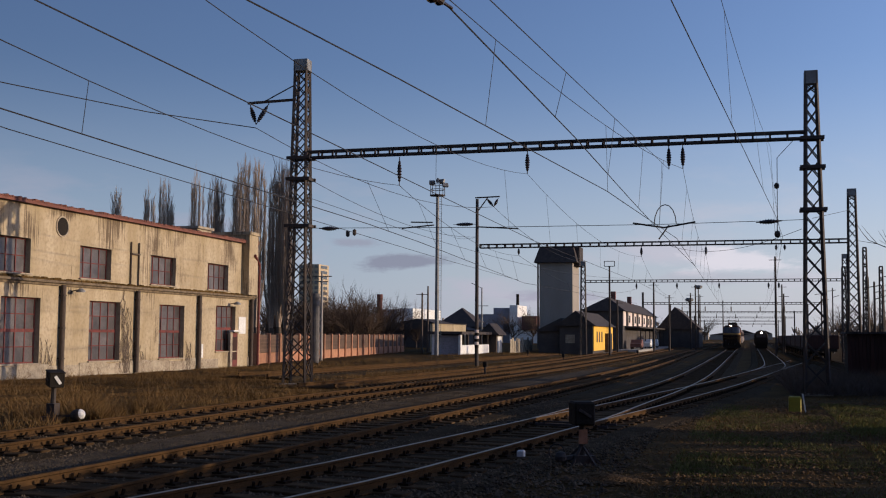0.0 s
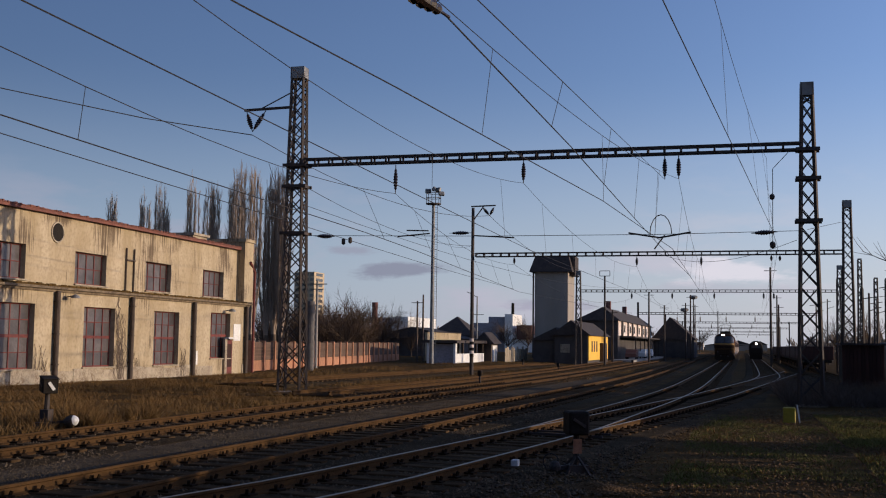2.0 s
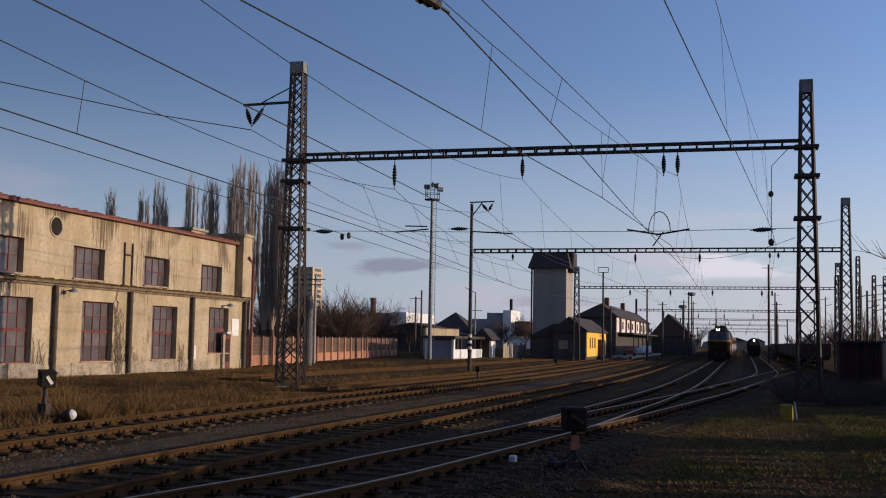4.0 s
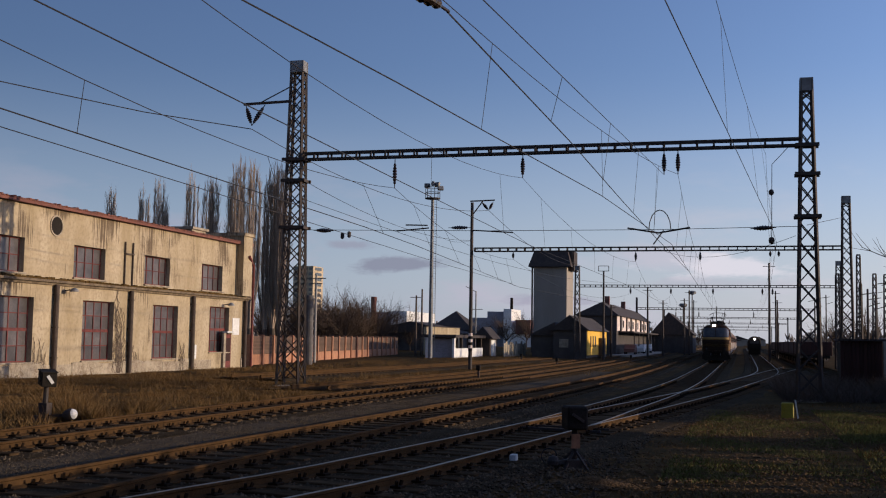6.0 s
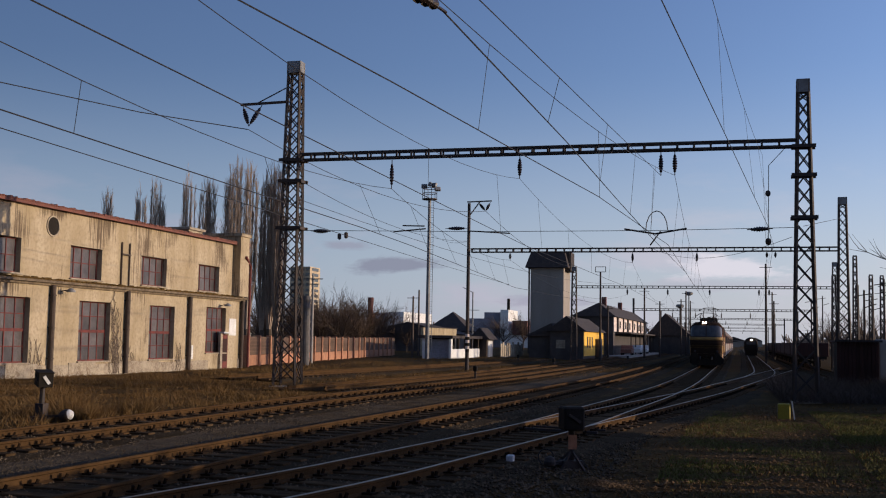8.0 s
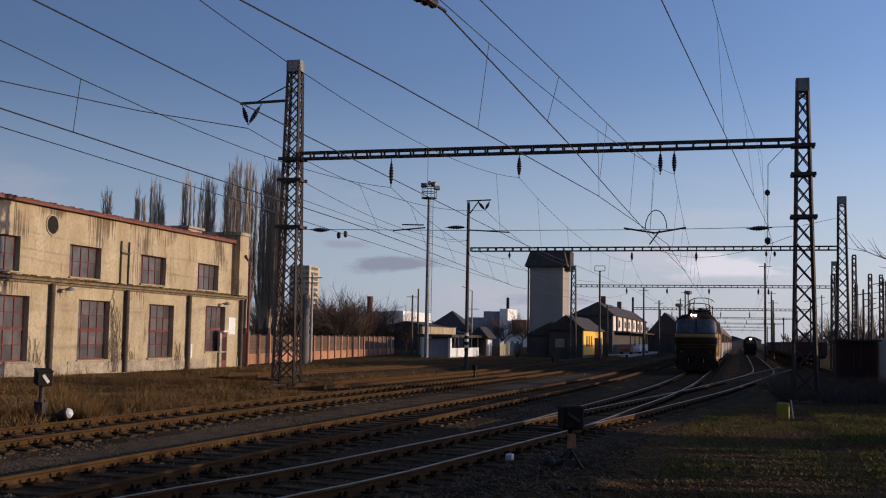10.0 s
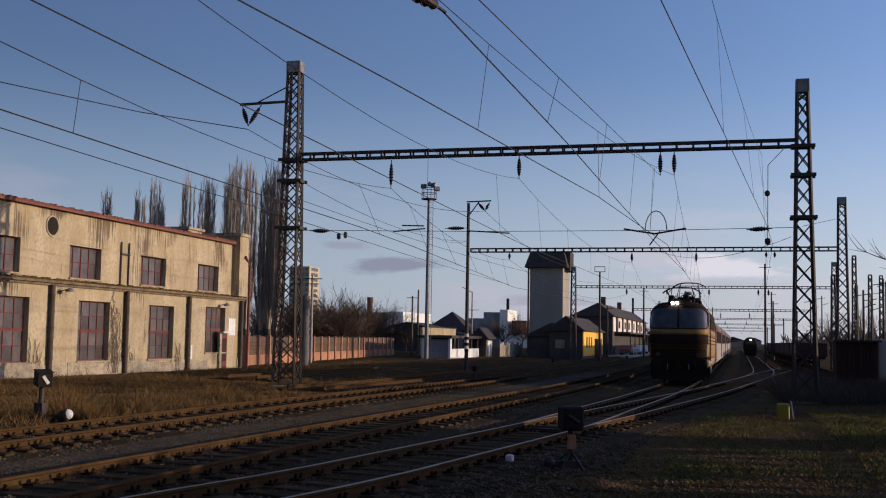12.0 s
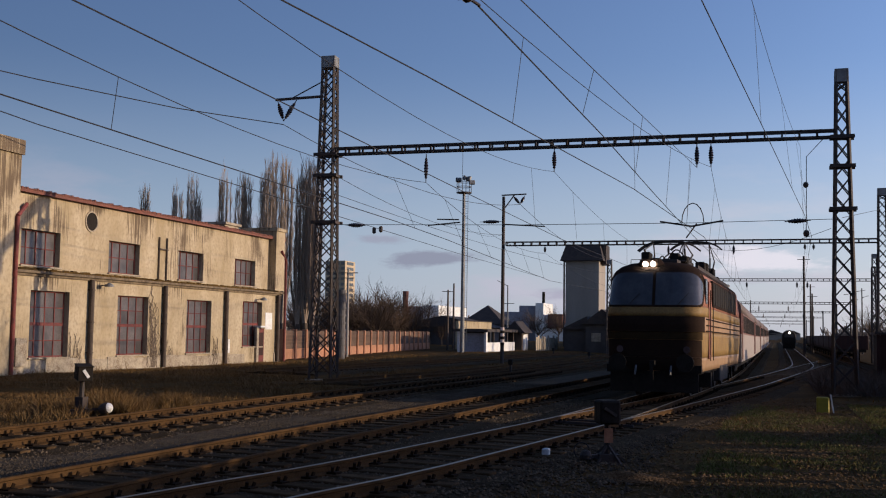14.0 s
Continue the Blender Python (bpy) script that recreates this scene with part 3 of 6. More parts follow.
        for i in range(cols):
            for j in range(rows):
                tip = rng.uniform(-0.01, 0.01)
                boxpart("pane", w, "pane", xf - 0.006 + tip, xf + tip, a + (b - a) * i / cols + 0.028, a + (b - a) * (i + 1) / cols - 0.028, c + (d - c) * j / rows + 0.022, c + (d - c) * (j + 1) / rows - 0.022)
        boxpart("sill", w, "plinth", x - 0.26, x + 0.1, a - 0.06, b + 0.06, c - 0.07, c - 0.003)
    # door with a small canopy
    dr = boxpart("door", wk, "frame_red", x + 0.003, x + 0.06, door[0] + 0.12, door[1] - 0.05, GROUND, 1.85, "dark brown wooden door")
    boxpart("door_panel", dr, "boards_brown", x + 0.06, x + 0.085, door[0] + 0.25, door[1] - 0.2, 0.2, 1.6)
    boxpart("door_canopy", wk, "white", x + 0.003, x + 0.35, door[0] - 0.1, door[1] + 0.1, 1.92, 2.02, "pale canopy slab")
    boxpart("door_pier", wk, "plinth", x + 0.003, x + 0.16, door[0] - 0.18, door[0] + 0.1, GROUND, 1.92)
    for yy in (44.15, 50.6, 57.3, 64.2):
        bm = bmesh.new()
        tube(bm, (x + 0.16, yy, GROUND), (x + 0.16, yy, 4.0), 0.125, seg=10)
        for z in (0.6, 2.0, 3.5):
            box(bm, x, x + 0.27, yy - 0.11, yy + 0.11, z, z + 0.05)
        part("downpipe", bm, "dark_trim", wk, "dark rusty downpipe")
    bm = bmesh.new()
    for yy in (50.0, 50.75):
        tube(bm, (x + 0.06, yy, 4.2), (x + 0.06, yy, 6.5), 0.045, seg=8)
    box(bm, x, x + 0.14, 49.98, 50.77, 5.85, 5.92)
    part("vent_pipe", bm, "dark_trim", wk, "pair of rusty vent pipes")
    bm = bmesh.new()
    tube(bm, (x + 0.32, 64.85, GROUND), (x + 0.32, 64.85, 6.2), 0.085, seg=8)
    tube(bm, (x + 0.32, 64.85, 6.2), (x + 0.6, 63.6, 6.75), 0.085, seg=8)
    part("downpipe", bm, "frame_red", wk, "red brown downpipe")
    # round window
    bm = bmesh.new()
    tube(bm, (x - 0.02, 44.1, 6.72), (x + 0.012, 44.1, 6.72), 0.44, seg=24)
    ow = part("round_window", bm, "black", wk, "round dark window opening")
    bm = bmesh.new()
    for k in range(24):
        a0, a1 = k * math.tau / 24, (k + 1) * math.tau / 24
        bar(bm, (x + 0.012, 44.1 + 0.46 * math.cos(a0), 6.72 + 0.46 * math.sin(a0)), (x + 0.012, 44.1 + 0.46 * math.cos(a1), 6.72 + 0.46 * math.sin(a1)), 0.07, 0.07)
    part("rim", bm, "plinth", ow)
    # wall lamps
    for yy, z in ((45.0, 3.75), (61.4, 3.62)):
        bm = bmesh.new()
        bar(bm, (x, yy, z), (x + 0.45, yy, z + 0.08), 0.04)
        lp = part("wall_lamp", bm, "iron", wk)
        bm = bmesh.new()
        lathe(bm, [(0.06, 0.12), (0.2, 0.02), (0.22, -0.06), (0.18, -0.06)], (x + 0.5, yy, z + 0.02), 14)
        part("shade", bm, "grey_steel", lp)
    boxpart("notice", wk, "white", x + 0.004, x + 0.03, 62.65, 63.6, 1.8, 2.85, "plain white notice board")
    boxpart("meter_box", wk, "white", x + 0.004, x + 0.08, 57.75, 57.95, 0.4, 1.2)
    boxpart("meter_box", wk, "plinth", x + 0.004, x + 0.12, 39.0, 39.7, 0.1, 1.3)
    # end pier, roof chimney, taller wing
    bm = bmesh.new()
    box(bm, x - 1.9, x + 0.5, 62.95, 64.2, 4.25, 8.02)
    box(bm, x - 2.0, x + 0.6, 62.85, 64.3, 8.02, 8.22)
    part("end_pier", bm, "render_wall", wk)
    bm = bmesh.new()
    box(bm, x - 3.2, x - 1.9, 60.6, 62.4, z1 + 0.07, z1 + 0.7)
    box(bm, x - 3.35, x - 1.75, 60.45, 62.55, z1 + 0.7, z1 + 0.85)
    part("chimney", bm, "plinth", wk)
    bm = bmesh.new()
    box(bm, x - 11, x + 0.28, 26.0, 38.64, z0, 9.0)
    box(bm, x - 11.1, x + 0.4, 25.9, 38.70, 9.0, 9.62)
    part("tall_wing", bm, "render_wall", wk)
    bm = bmesh.new()
    tube(bm, (x + 0.36, 38.45, GROUND), (x + 0.36, 38.45, 6.4), 0.09, seg=10)
    tube(bm, (x + 0.36, 38.45, 6.4), (x + 0.12, 39.3, 7.0), 0.09, seg=10)
    part("downpipe", bm, "frame_red", wk, "red brown downpipe")
    return wk


def build_vines():
    """Bare creeper stems on the workshop wall."""
    rng = random.Random(9)
    for yc, top in ((49.9, 4.0), (51.0, 1.6), (43.2, 1.5), (56.2, 1.3)):
        bm = bmesh.new()
        for k in range(26 if top > 3 else 12):
            p = Vector((-30.6, yc + rng.uniform(-0.6, 0.3), GROUND))
            lim = rng.uniform(0.3, 1.0) * top
            while p.z < lim:
                q = p + Vector((0, rng.uniform(-0.16, 0.16), rng.uniform(0.1, 0.3)))
                q.y = min(max(q.y, yc - 0.8), yc + 0.6)
                tube(bm, p, q, 0.014, 0.012, 3, cap=False)
                p = q
        solid("creeper", bm, "bark", "bare brown creeper climbing a rendered wall", "climbing plant", "creepers", kind="")


# ---- lattice masts, poles ----
def lattice(parent, x, y, z0, z1, w0, w1, step=0.7, t=0.1):
    c = lambda sx, sy, z: Vector((x + sx * (w0 + (w1 - w0) * (z - z0) / (z1 - z0)) / 2, y + sy * (w0 + (w1 - w0) * (z - z0) / (z1 - z0)) / 2, z))
    for sx in (-1, 1):
        for sy in (-1, 1):
            bm = bmesh.new()
            bar(bm, c(sx, sy, z0), c(sx, sy, z1), t)
            part("leg", bm, "iron", parent)
    bm = bmesh.new()
    z, k = z0 + 0.1, 0
    while z < z1 - 0.3:
        z2 = min(z + step, z1 - 0.1)
        for (ax, ay), (bx, by) in (((-1, -1), (1, -1)), ((1, -1), (1, 1)), ((1, 1), (-1, 1)), ((-1, 1), (-1, -1))):
            bar(bm, c(ax, ay, z), c(bx, by, z2), t * 0.5)
            bar(bm, c(bx, by, z), c(ax, ay, z2), t * 0.5)
        z = z2
    tagged(part("lacing", bm, "iron", parent), kind="stuff")


def build_mast(x, y, top, w=0.5):
    ma = thing("lattice_mast", "free-standing dark lattice steel mast", "mast", "lattice masts")
    lattice(ma, x, y, GROUND - 0.5, top, w, w * 0.6, 0.8, 0.09)
    boxpart("mast_cap", ma, "iron", x - w * 0.35, x + w * 0.35, y - w * 0.35, y + w * 0.35, top, top + 0.12)
    return ma


def build_far_portal(y, x0, x1, zb):
    po = thing("catenary_portal", "hazy distant steel portal over the tracks", "catenary portal", "catenary portals")
    for x in (x0, x1):
        bm = bmesh.new()
        bar(bm, (x, y, GROUND - 0.5), (x, y, zb + 2.2), 0.38)
        part("mast_tube", bm, "iron", po)
    for z in (zb - 0.18, zb + 0.18):
        bm = bmesh.new()
        bar(bm, (x0, y, z), (x1, y, z), 0.12)
        part("beam_chord", bm, "iron", po)
    bm = bmesh.new()
    for k in range(1, 40):
        xx = x0 + (x1 - x0) * k / 40
        bar(bm, (xx, y, zb - 0.18), (xx, y, zb + 0.18), 0.12)
    tagged(part("batten_lacing", bm, "iron", po), kind="stuff")
    for k in range(5):
        xx = (-12.4, -8, -3.1, 2.3, 6.8)[k]
        bm = bmesh.new()
        lathe(bm, [(0.03, -1.4), (0.11, -1.2), (0.11, -0.6), (0.03, -0.3), (0.02, 0)], (xx, y, zb - 0.2), 6)
        part("insulator", bm, "porcelain", po)


def build_pole(x, y, top, r, material, label, ob_name="pole", category="pole", arms=()):
    po = thing(ob_name, label, category, "poles", (x, y, 0))
    bm = bmesh.new()
    tube(bm, (0, 0, GROUND - 0.5), (0, 0, top), r, r * 0.65, 10)
    part("shaft", bm, material, po)
    for a in arms:
        bm = bmesh.new()
        bar(bm, a[0], a[1], 0.07)
        part("crossarm", bm, "iron", po)
    return po


def build_floodlight_mast():
    x, y = -30.2, 106.4
    po = build_pole(x, y, 16.0, 0.23, "grey_steel", "tall grey floodlight mast with a lamp platform", "floodlight_mast", "lamp mast")
    bm = bmesh.new()
    for r, z in ((0.75, 15.9), (0.75, 16.5), (0.75, 17.0)):
        for k in range(12):
            a0, a1 = k * math.tau / 12, (k + 1) * math.tau / 12
            bar(bm, (r * math.cos(a0), r * math.sin(a0), z), (r * math.cos(a1), r * math.sin(a1), z), 0.06)
    for k in range(6):
        a = k * math.tau / 6
        bar(bm, (0.75 * math.cos(a), 0.75 * math.sin(a), 15.9), (0.75 * math.cos(a), 0.75 * math.sin(a), 17.0), 0.05)
    tube(bm, (0, 0, 15.85), (0, 0, 15.95), 0.78, seg=12)
    part("platform", bm, "iron", po)
    for px, pz, az in ((-0.5, 17.2, 200), (0.55, 17.3, 330), (0.9, 16.9, 30), (0.1, 17.4, 280)):
        bm = bmesh.new()
        box(bm, -0.3, 0.3, -0.14, 0.14, -0.22, 0.22)
        part("floodlight", bm, "grey_steel", po, at=pose(px, -0.3, pz, -25, 0, az), bevel=0.05)
    bm = bmesh.new()
    for k in range(60):
        z = 1 + k * 0.25
        bar(bm, (0.24, -0.30, z), (0.52, -0.30, z), 0.025)
    bar(bm, (0.52, -0.3, 0.8), (0.52, -0.3, 16), 0.04)
    part("ladder", bm, "grey_steel", po)


def hang(name, p, q, r, label):
    """A ribbed porcelain insulator string from p down to q."""
    p, q = Vector(p), Vector(q)
    bm = bmesh.new()
    L = (p - q).length
    prof = [(0.02, 0.0), (0.02, L * 0.12)]
    for k in range(7):
        z = L * (0.15 + 0.7 * k / 7)
        g = r * (0.45 + 0.55 * math.sin(math.pi * (k + 0.7) / 7.4))
        prof += [(g * 0.7, z), (g, z + L * 0.03), (g * 0.75, z + L * 0.07)]
    prof += [(0.02, L * 0.88), (0.02, L)]
    lathe(bm, prof, (0, 0, 0), 10)
    ob = solid(name, bm, "porcelain", label, "insulator", "insulators")
    ob.matrix_basis = Matrix.Translation(q) @ (p - q).to_track_quat("Z", "Y").to_matrix().to_4x4()
    return ob


# ---- overhead wires ----
def wire(points, r=0.013, name="overhead_wire", label="thin dark overhead wire", material="wire"):
    bm = bmesh.new()
    rings = []
    pts = [Vector(p) for p in points]
    for i, p in enumerate(pts):
        d = (pts[min(i + 1, len(pts) - 1)] - pts[max(i - 1, 0)]).normalized()
        u = d.cross(Vector((0, 0, 1))).normalized() if abs(d.z) < 0.99 else Vector((1, 0, 0))
        v = u.cross(d)
        rings.append([bm.verts.new(p + u * r * math.cos(k * math.tau / 5) + v * r * math.sin(k * math.tau / 5)) for k in range(5)])
    for a, b in zip(rings, rings[1:]):
        for k in range(5):
            bm.faces.new((a[k], a[(k + 1) % 5], b[(k + 1) % 5], b[k]))
    return solid(name, bm, material, label, "overhead wire", "overhead wires")


def span(p, q, sag, n=14):
    p, q = Vector(p), Vector(q)
    return [p.lerp(q, k / n) - Vector((0, 0, sag * 4 * (k / n) * (1 - k / n))) for k in range(n + 1)]


def catenary(contact, supports, drops=5, r=0.0095, sag=1.7):
    """Contact wire through the given (x, y) at 5.6 m, a sagging messenger over it from support to support, droppers."""
    cw = [Vector((x, y, 5.6)) for x, y in contact]
    wire(cw, r * 1.15, "contact_wire", "dark copper contact wire over a track")
    cy = np.array([c.y for c in cw])
    cx = np.array([c.x for c in cw])
    for p, q in zip(supports, supports[1:]):
        low = sag * min(1.0, (Vector(q) - Vector(p)).length ** 2 / 2500)
        pts = span(p, q, low, 18)
        wire(pts, r * 0.85, "messenger_wire", "thin sagging messenger wire over a track")
        for k in range(drops):
            f = (k + 0.5) / drops
            m = Vector(p).lerp(Vector(q), f) - Vector((0, 0, low * 4 * f * (1 - f)))
            if m.y > cy[-1] or m.z < 5.75:
                continue
            wire([m, Vector((float(np.interp(m.y, cy, cx)), m.y, 5.6))], r * 0.6, "dropper", "thin vertical dropper wire between two wires")


def build_wires():
    catenary([(-7.55, -4), (-7.78, 14), (-8.0, 28), (-8.2, 43), (-7.4, 78), (-7.7, 130), (-8, 220)],
             [(-6.9, -7, 8.3), (-8.46, 43, 8.3), (-7.17, 78, 7.4), (-7.8, 130, 7.4), (-8, 220, 7.4)], sag=1.65)
    catenary([(-6.6, -2), (-5.41, 10.97), (-4.9, 15.2), (-4.4, 20), (-3.5, 28.4), (-2.6, 43), (-2.8, 78), (-3.1, 130), (-3.2, 220)],
             [(-6.3, -5, 8.3), (-2.34, 43, 8.3), (-2.74, 78, 7.4), (-3.1, 130, 7.4), (-3.2, 220, 7.4)], sag=1.22)
    catenary([(-3.75, 4), (-3.55, 10.2), (-3.26, 11.86), (-3.12, 20.5), (-3.08, 29.9), (-3.0, 40), (-2.7, 60)],
             [(-3.0, 8, 5.56), (-2.87, 43, 8.3)], sag=0.02)
    catenary([(-1.7, -3), (-0.8, 11.95), (-0.17, 20.7), (0.9, 35.8), (1.3, 43), (1.9, 78), (2.3, 130), (2.4, 220)],
             [(-1.6, -3, 8.3), (0.93, 43, 9.0), (1.93, 78, 7.75), (2.3, 130, 7.5), (2.4, 220, 7.4)], r=0.0065, sag=1.1)
    catenary([(-11.9, 2), (-12.1, 15.7), (-12.5, 35.5), (-12.9, 43), (-15.6, 78), (-12.5, 130)],
             [(-10.2, -7, 8.2), (-13.86, 43, 8.0), (-15.98, 78, 7.6), (-12.4, 130, 7.4)], r=0.0125, sag=1.48)
    wire([(-12.9, 8, 5.9), (-13.2, 17.2, 5.6), (-13.6, 27.7, 5.6), (-14.6, 50, 5.6), (-16, 78, 5.8)], 0.011)
    # feeder on the outer bracket
    wire([(-33.5, 8, 11.2), (-29.6, 22, 10.9), (-25.5, 33.1, 10.72), (-23.12, 38.7, 10.68), (-20.4, 43, 10.7)], 0.021, "feeder_wire", "heavy dark feeder cable on a mast bracket")
    wire(span((-20.4, 43, 10.7), (-17.85, 78, 11.2), 1.1), 0.016, "feeder_wire", "heavy dark feeder cable on a mast bracket")
    wire(span((-17.85, 78, 11.2), (-18.5, 130, 10.6), 1.0), 0.016, "feeder_wire", "heavy dark feeder cable on a mast bracket")
    wire(span((-17.9, 43, 8.4), (-19.0, 78, 9.0), 0.7), 0.012)
    wire(span((-17.9, 43, 7.6), (-14.0, 130, 8.6), 0.9), 0.012)
    # cross span between the first masts
    wire([(-17.9, 43.25, 6.32), (-10, 43.25, 6.2), (-3, 43.25, 6.18), (2.1, 43.25, 6.25)], 0.012, "cross_span_wire", "thin wire strung between two masts")
    wire([(2.4, 43.3, 6.3), (6.8, 78, 10.4)], 0.012)
    wire(span((-30, 106, 12.5), (-19, 77.9, 9.0), 0.5), 0.01)
    wire(span((2.0, 43.3, 5.9), (-6.0, 78, 8.5), 0.8), 0.01)
    for x, y in ((-8.46, 43), (-2.87, 43), (-2.34, 43)):
        hang("hanging_insulator", (x, y, 9.25), (x, y, 8.3), 0.105, "brown ribbed insulator hanging from a portal beam")
    hang("hanging_insulator", (-13.86, 43, 9.2), (-13.86, 43, 8.0), 0.105, "brown ribbed insulator hanging from a portal beam")
    for x, z in ((-15.98, 7.6), (-7.17, 7.4), (-2.74, 7.4), (1.93, 7.7), (2.49, 7.7)):
        hang("hanging_insulator", (x, 78, 8.15), (x, 78, z), 0.11, "brown ribbed insulator hanging from a portal beam")
    for x in (-12.4, -7.8, -3.1, 2.3, 3.4):
        hang("hanging_insulator", (x, 128.5, 8.0), (x, 128.5, 7.2), 0.14, "brown ribbed insulator hanging from a portal beam")
    # strain insulators in the cross span and over the near track
    for p, q in (((1.3, 43.25, 6.22), (0.35, 43.25, 6.18)), ((-17.5, 43.25, 6.3), (-16.6, 43.25, 6.27)), ((-3.55, 10.2, 5.62), (-3.24, 11.95, 5.6))):
        hang("strain_insulator", p, q, 0.11, "dark ribbed strain insulator in a wire")
    # tension weights beside the right mast
    for z, r in ((7.53, 0.10), (5.7, 0.115)):
        bm = bmesh.new()
        lathe(bm, [(0.02, -r * 1.2), (r * 0.8, -r * 0.8), (r, 0), (r * 0.8, r * 0.8), (0.02, r * 1.2)], (1.12, 43, z), 12)
        solid("tension_weight", bm, "iron", "round dark weight on a hanging wire", "weight", "tension weights")
    wire([(1.75, 43, 9.25), (1.15, 43, 8.6), (1.12, 43, 5.6)], 0.014)
    for x, z in ((-16.2, 6.05), (-15.9, 6.1)):
        bm = bmesh.new()
        lathe(bm, [(0.02, -0.14), (0.08, -0.09), (0.08, 0.09), (0.02, 0.14)], (x, 43.25, z), 12)
        solid("tension_weight", bm, "iron", "round dark weight on a hanging wire", "weight", "tension weights")
    # steady arms over the running track
    bm = bmesh.new()
    tube(bm, (-4.3, 43.25, 6.25), (-3.1, 43.25, 6.05), 0.035, seg=6)
    tube(bm, (-3.1, 43.25, 6.05), (-1.9, 43.25, 6.25), 0.035, seg=6)
    for k in range(8):
        a0, a1 = math.pi * k / 8, math.pi * (k + 1) / 8
        tube(bm, (-3.05 + 0.42 * math.cos(a0), 43.25, 6.2 + 0.75 * math.sin(a0)), (-3.05 + 0.42 * math.cos(a1), 43.25, 6.2 + 0.75 * math.sin(a1)), 0.02, seg=5)
    tube(bm, (-2.9, 43.25, 6.15), (-3.3, 43.25, 5.6), 0.03, seg=6)
    solid("steady_arm", bm, "iron", "curved steel steady arm on a cross wire", "bracket", "brackets")


def build_bracket():
    """Bracket with a V of insulators on the first portal's outer side."""
    bm = bmesh.new()
    bar(bm, (-20.8, 43, 11.8), (-18.55, 43, 11.85), 0.1)
    bar(bm, (-20.0, 43, 11.85), (-18.6, 43, 12.5), 0.04)
    br = solid("mast_bracket", bm, "iron", "dark steel bracket arm on a lattice mast", "bracket", "brackets")
    hang("strain_insulator", (-20.7, 43, 11.75), (-20.4, 43, 10.85), 0.12, "brown insulator in a V pair under a bracket")
    hang("strain_insulator", (-19.8, 43, 11.75), (-20.4, 43, 10.85), 0.12, "brown insulator in a V pair under a bracket")
    bm = bmesh.new()
    bar(bm, (-19.25, 78, 11.9), (-17.4, 78, 11.95), 0.09)
    bar(bm, (-18.3, 78, 11.9), (-19.05, 78, 10.9), 0.07)
    bar(bm, (-19.1, 78, 9.75), (-16.0, 78, 9.55), 0.09)
    solid("mast_bracket", bm, "iron", "dark steel bracket arms on a tubular mast", "bracket", "brackets")
    hang("strain_insulator", (-18.4, 78, 11.85), (-17.85, 78, 11.2), 0.13, "brown insulator in a V pair under a bracket")
    hang("strain_insulator", (-17.5, 78, 11.85), (-17.85, 78, 11.2), 0.13, "brown insulator in a V pair under a bracket")
    hang("strain_insulator", (-20.9, 78, 9.95), (-19.2, 78, 9.95), 0.16, "long dark strain insulator beside a mast")
    bm = bmesh.new()
    bar(bm, (-24.9, 78, 9.75), (-22.4, 78, 9.95), 0.09)
    bar(bm, (-24.2, 78, 10.2), (-22.5, 78, 10.15), 0.09)
    solid("mast_bracket", bm, "iron", "dark steel bracket arms on a wire", "bracket", "brackets")


# ---- trees ----
def grow(bm, p, d, length, r, depth, rng, spread, upward, kids):
    n = 3
    for k in range(n):
        q = p + d * (length / n)
        tube(bm, p, q, r * (1 - 0.6 * k / n), r * (1 - 0.6 * (k + 1) / n), 5 if depth > 1 else 3, cap=False)
        if depth:
            for _ in range(kids):
                a = rng.uniform(0, math.tau)
                o = d.orthogonal().normalized()
                o = (Matrix.Rotation(a, 3, d) @ o)
                dd = (d * math.cos(spread) + o * math.sin(spread) + Vector((0, 0, upward))).normalized()
                grow(bm, p.lerp(q, rng.uniform(0.1, 1)), dd, length * rng.uniform(0.35, 0.6), r * 0.45, depth - 1, rng, spread, upward, kids)
        p = q
        d = (d + Vector((rng.uniform(-1, 1), rng.uniform(-1, 1), rng.uniform(-0.3, 0.6))) * 0.12).normalized()


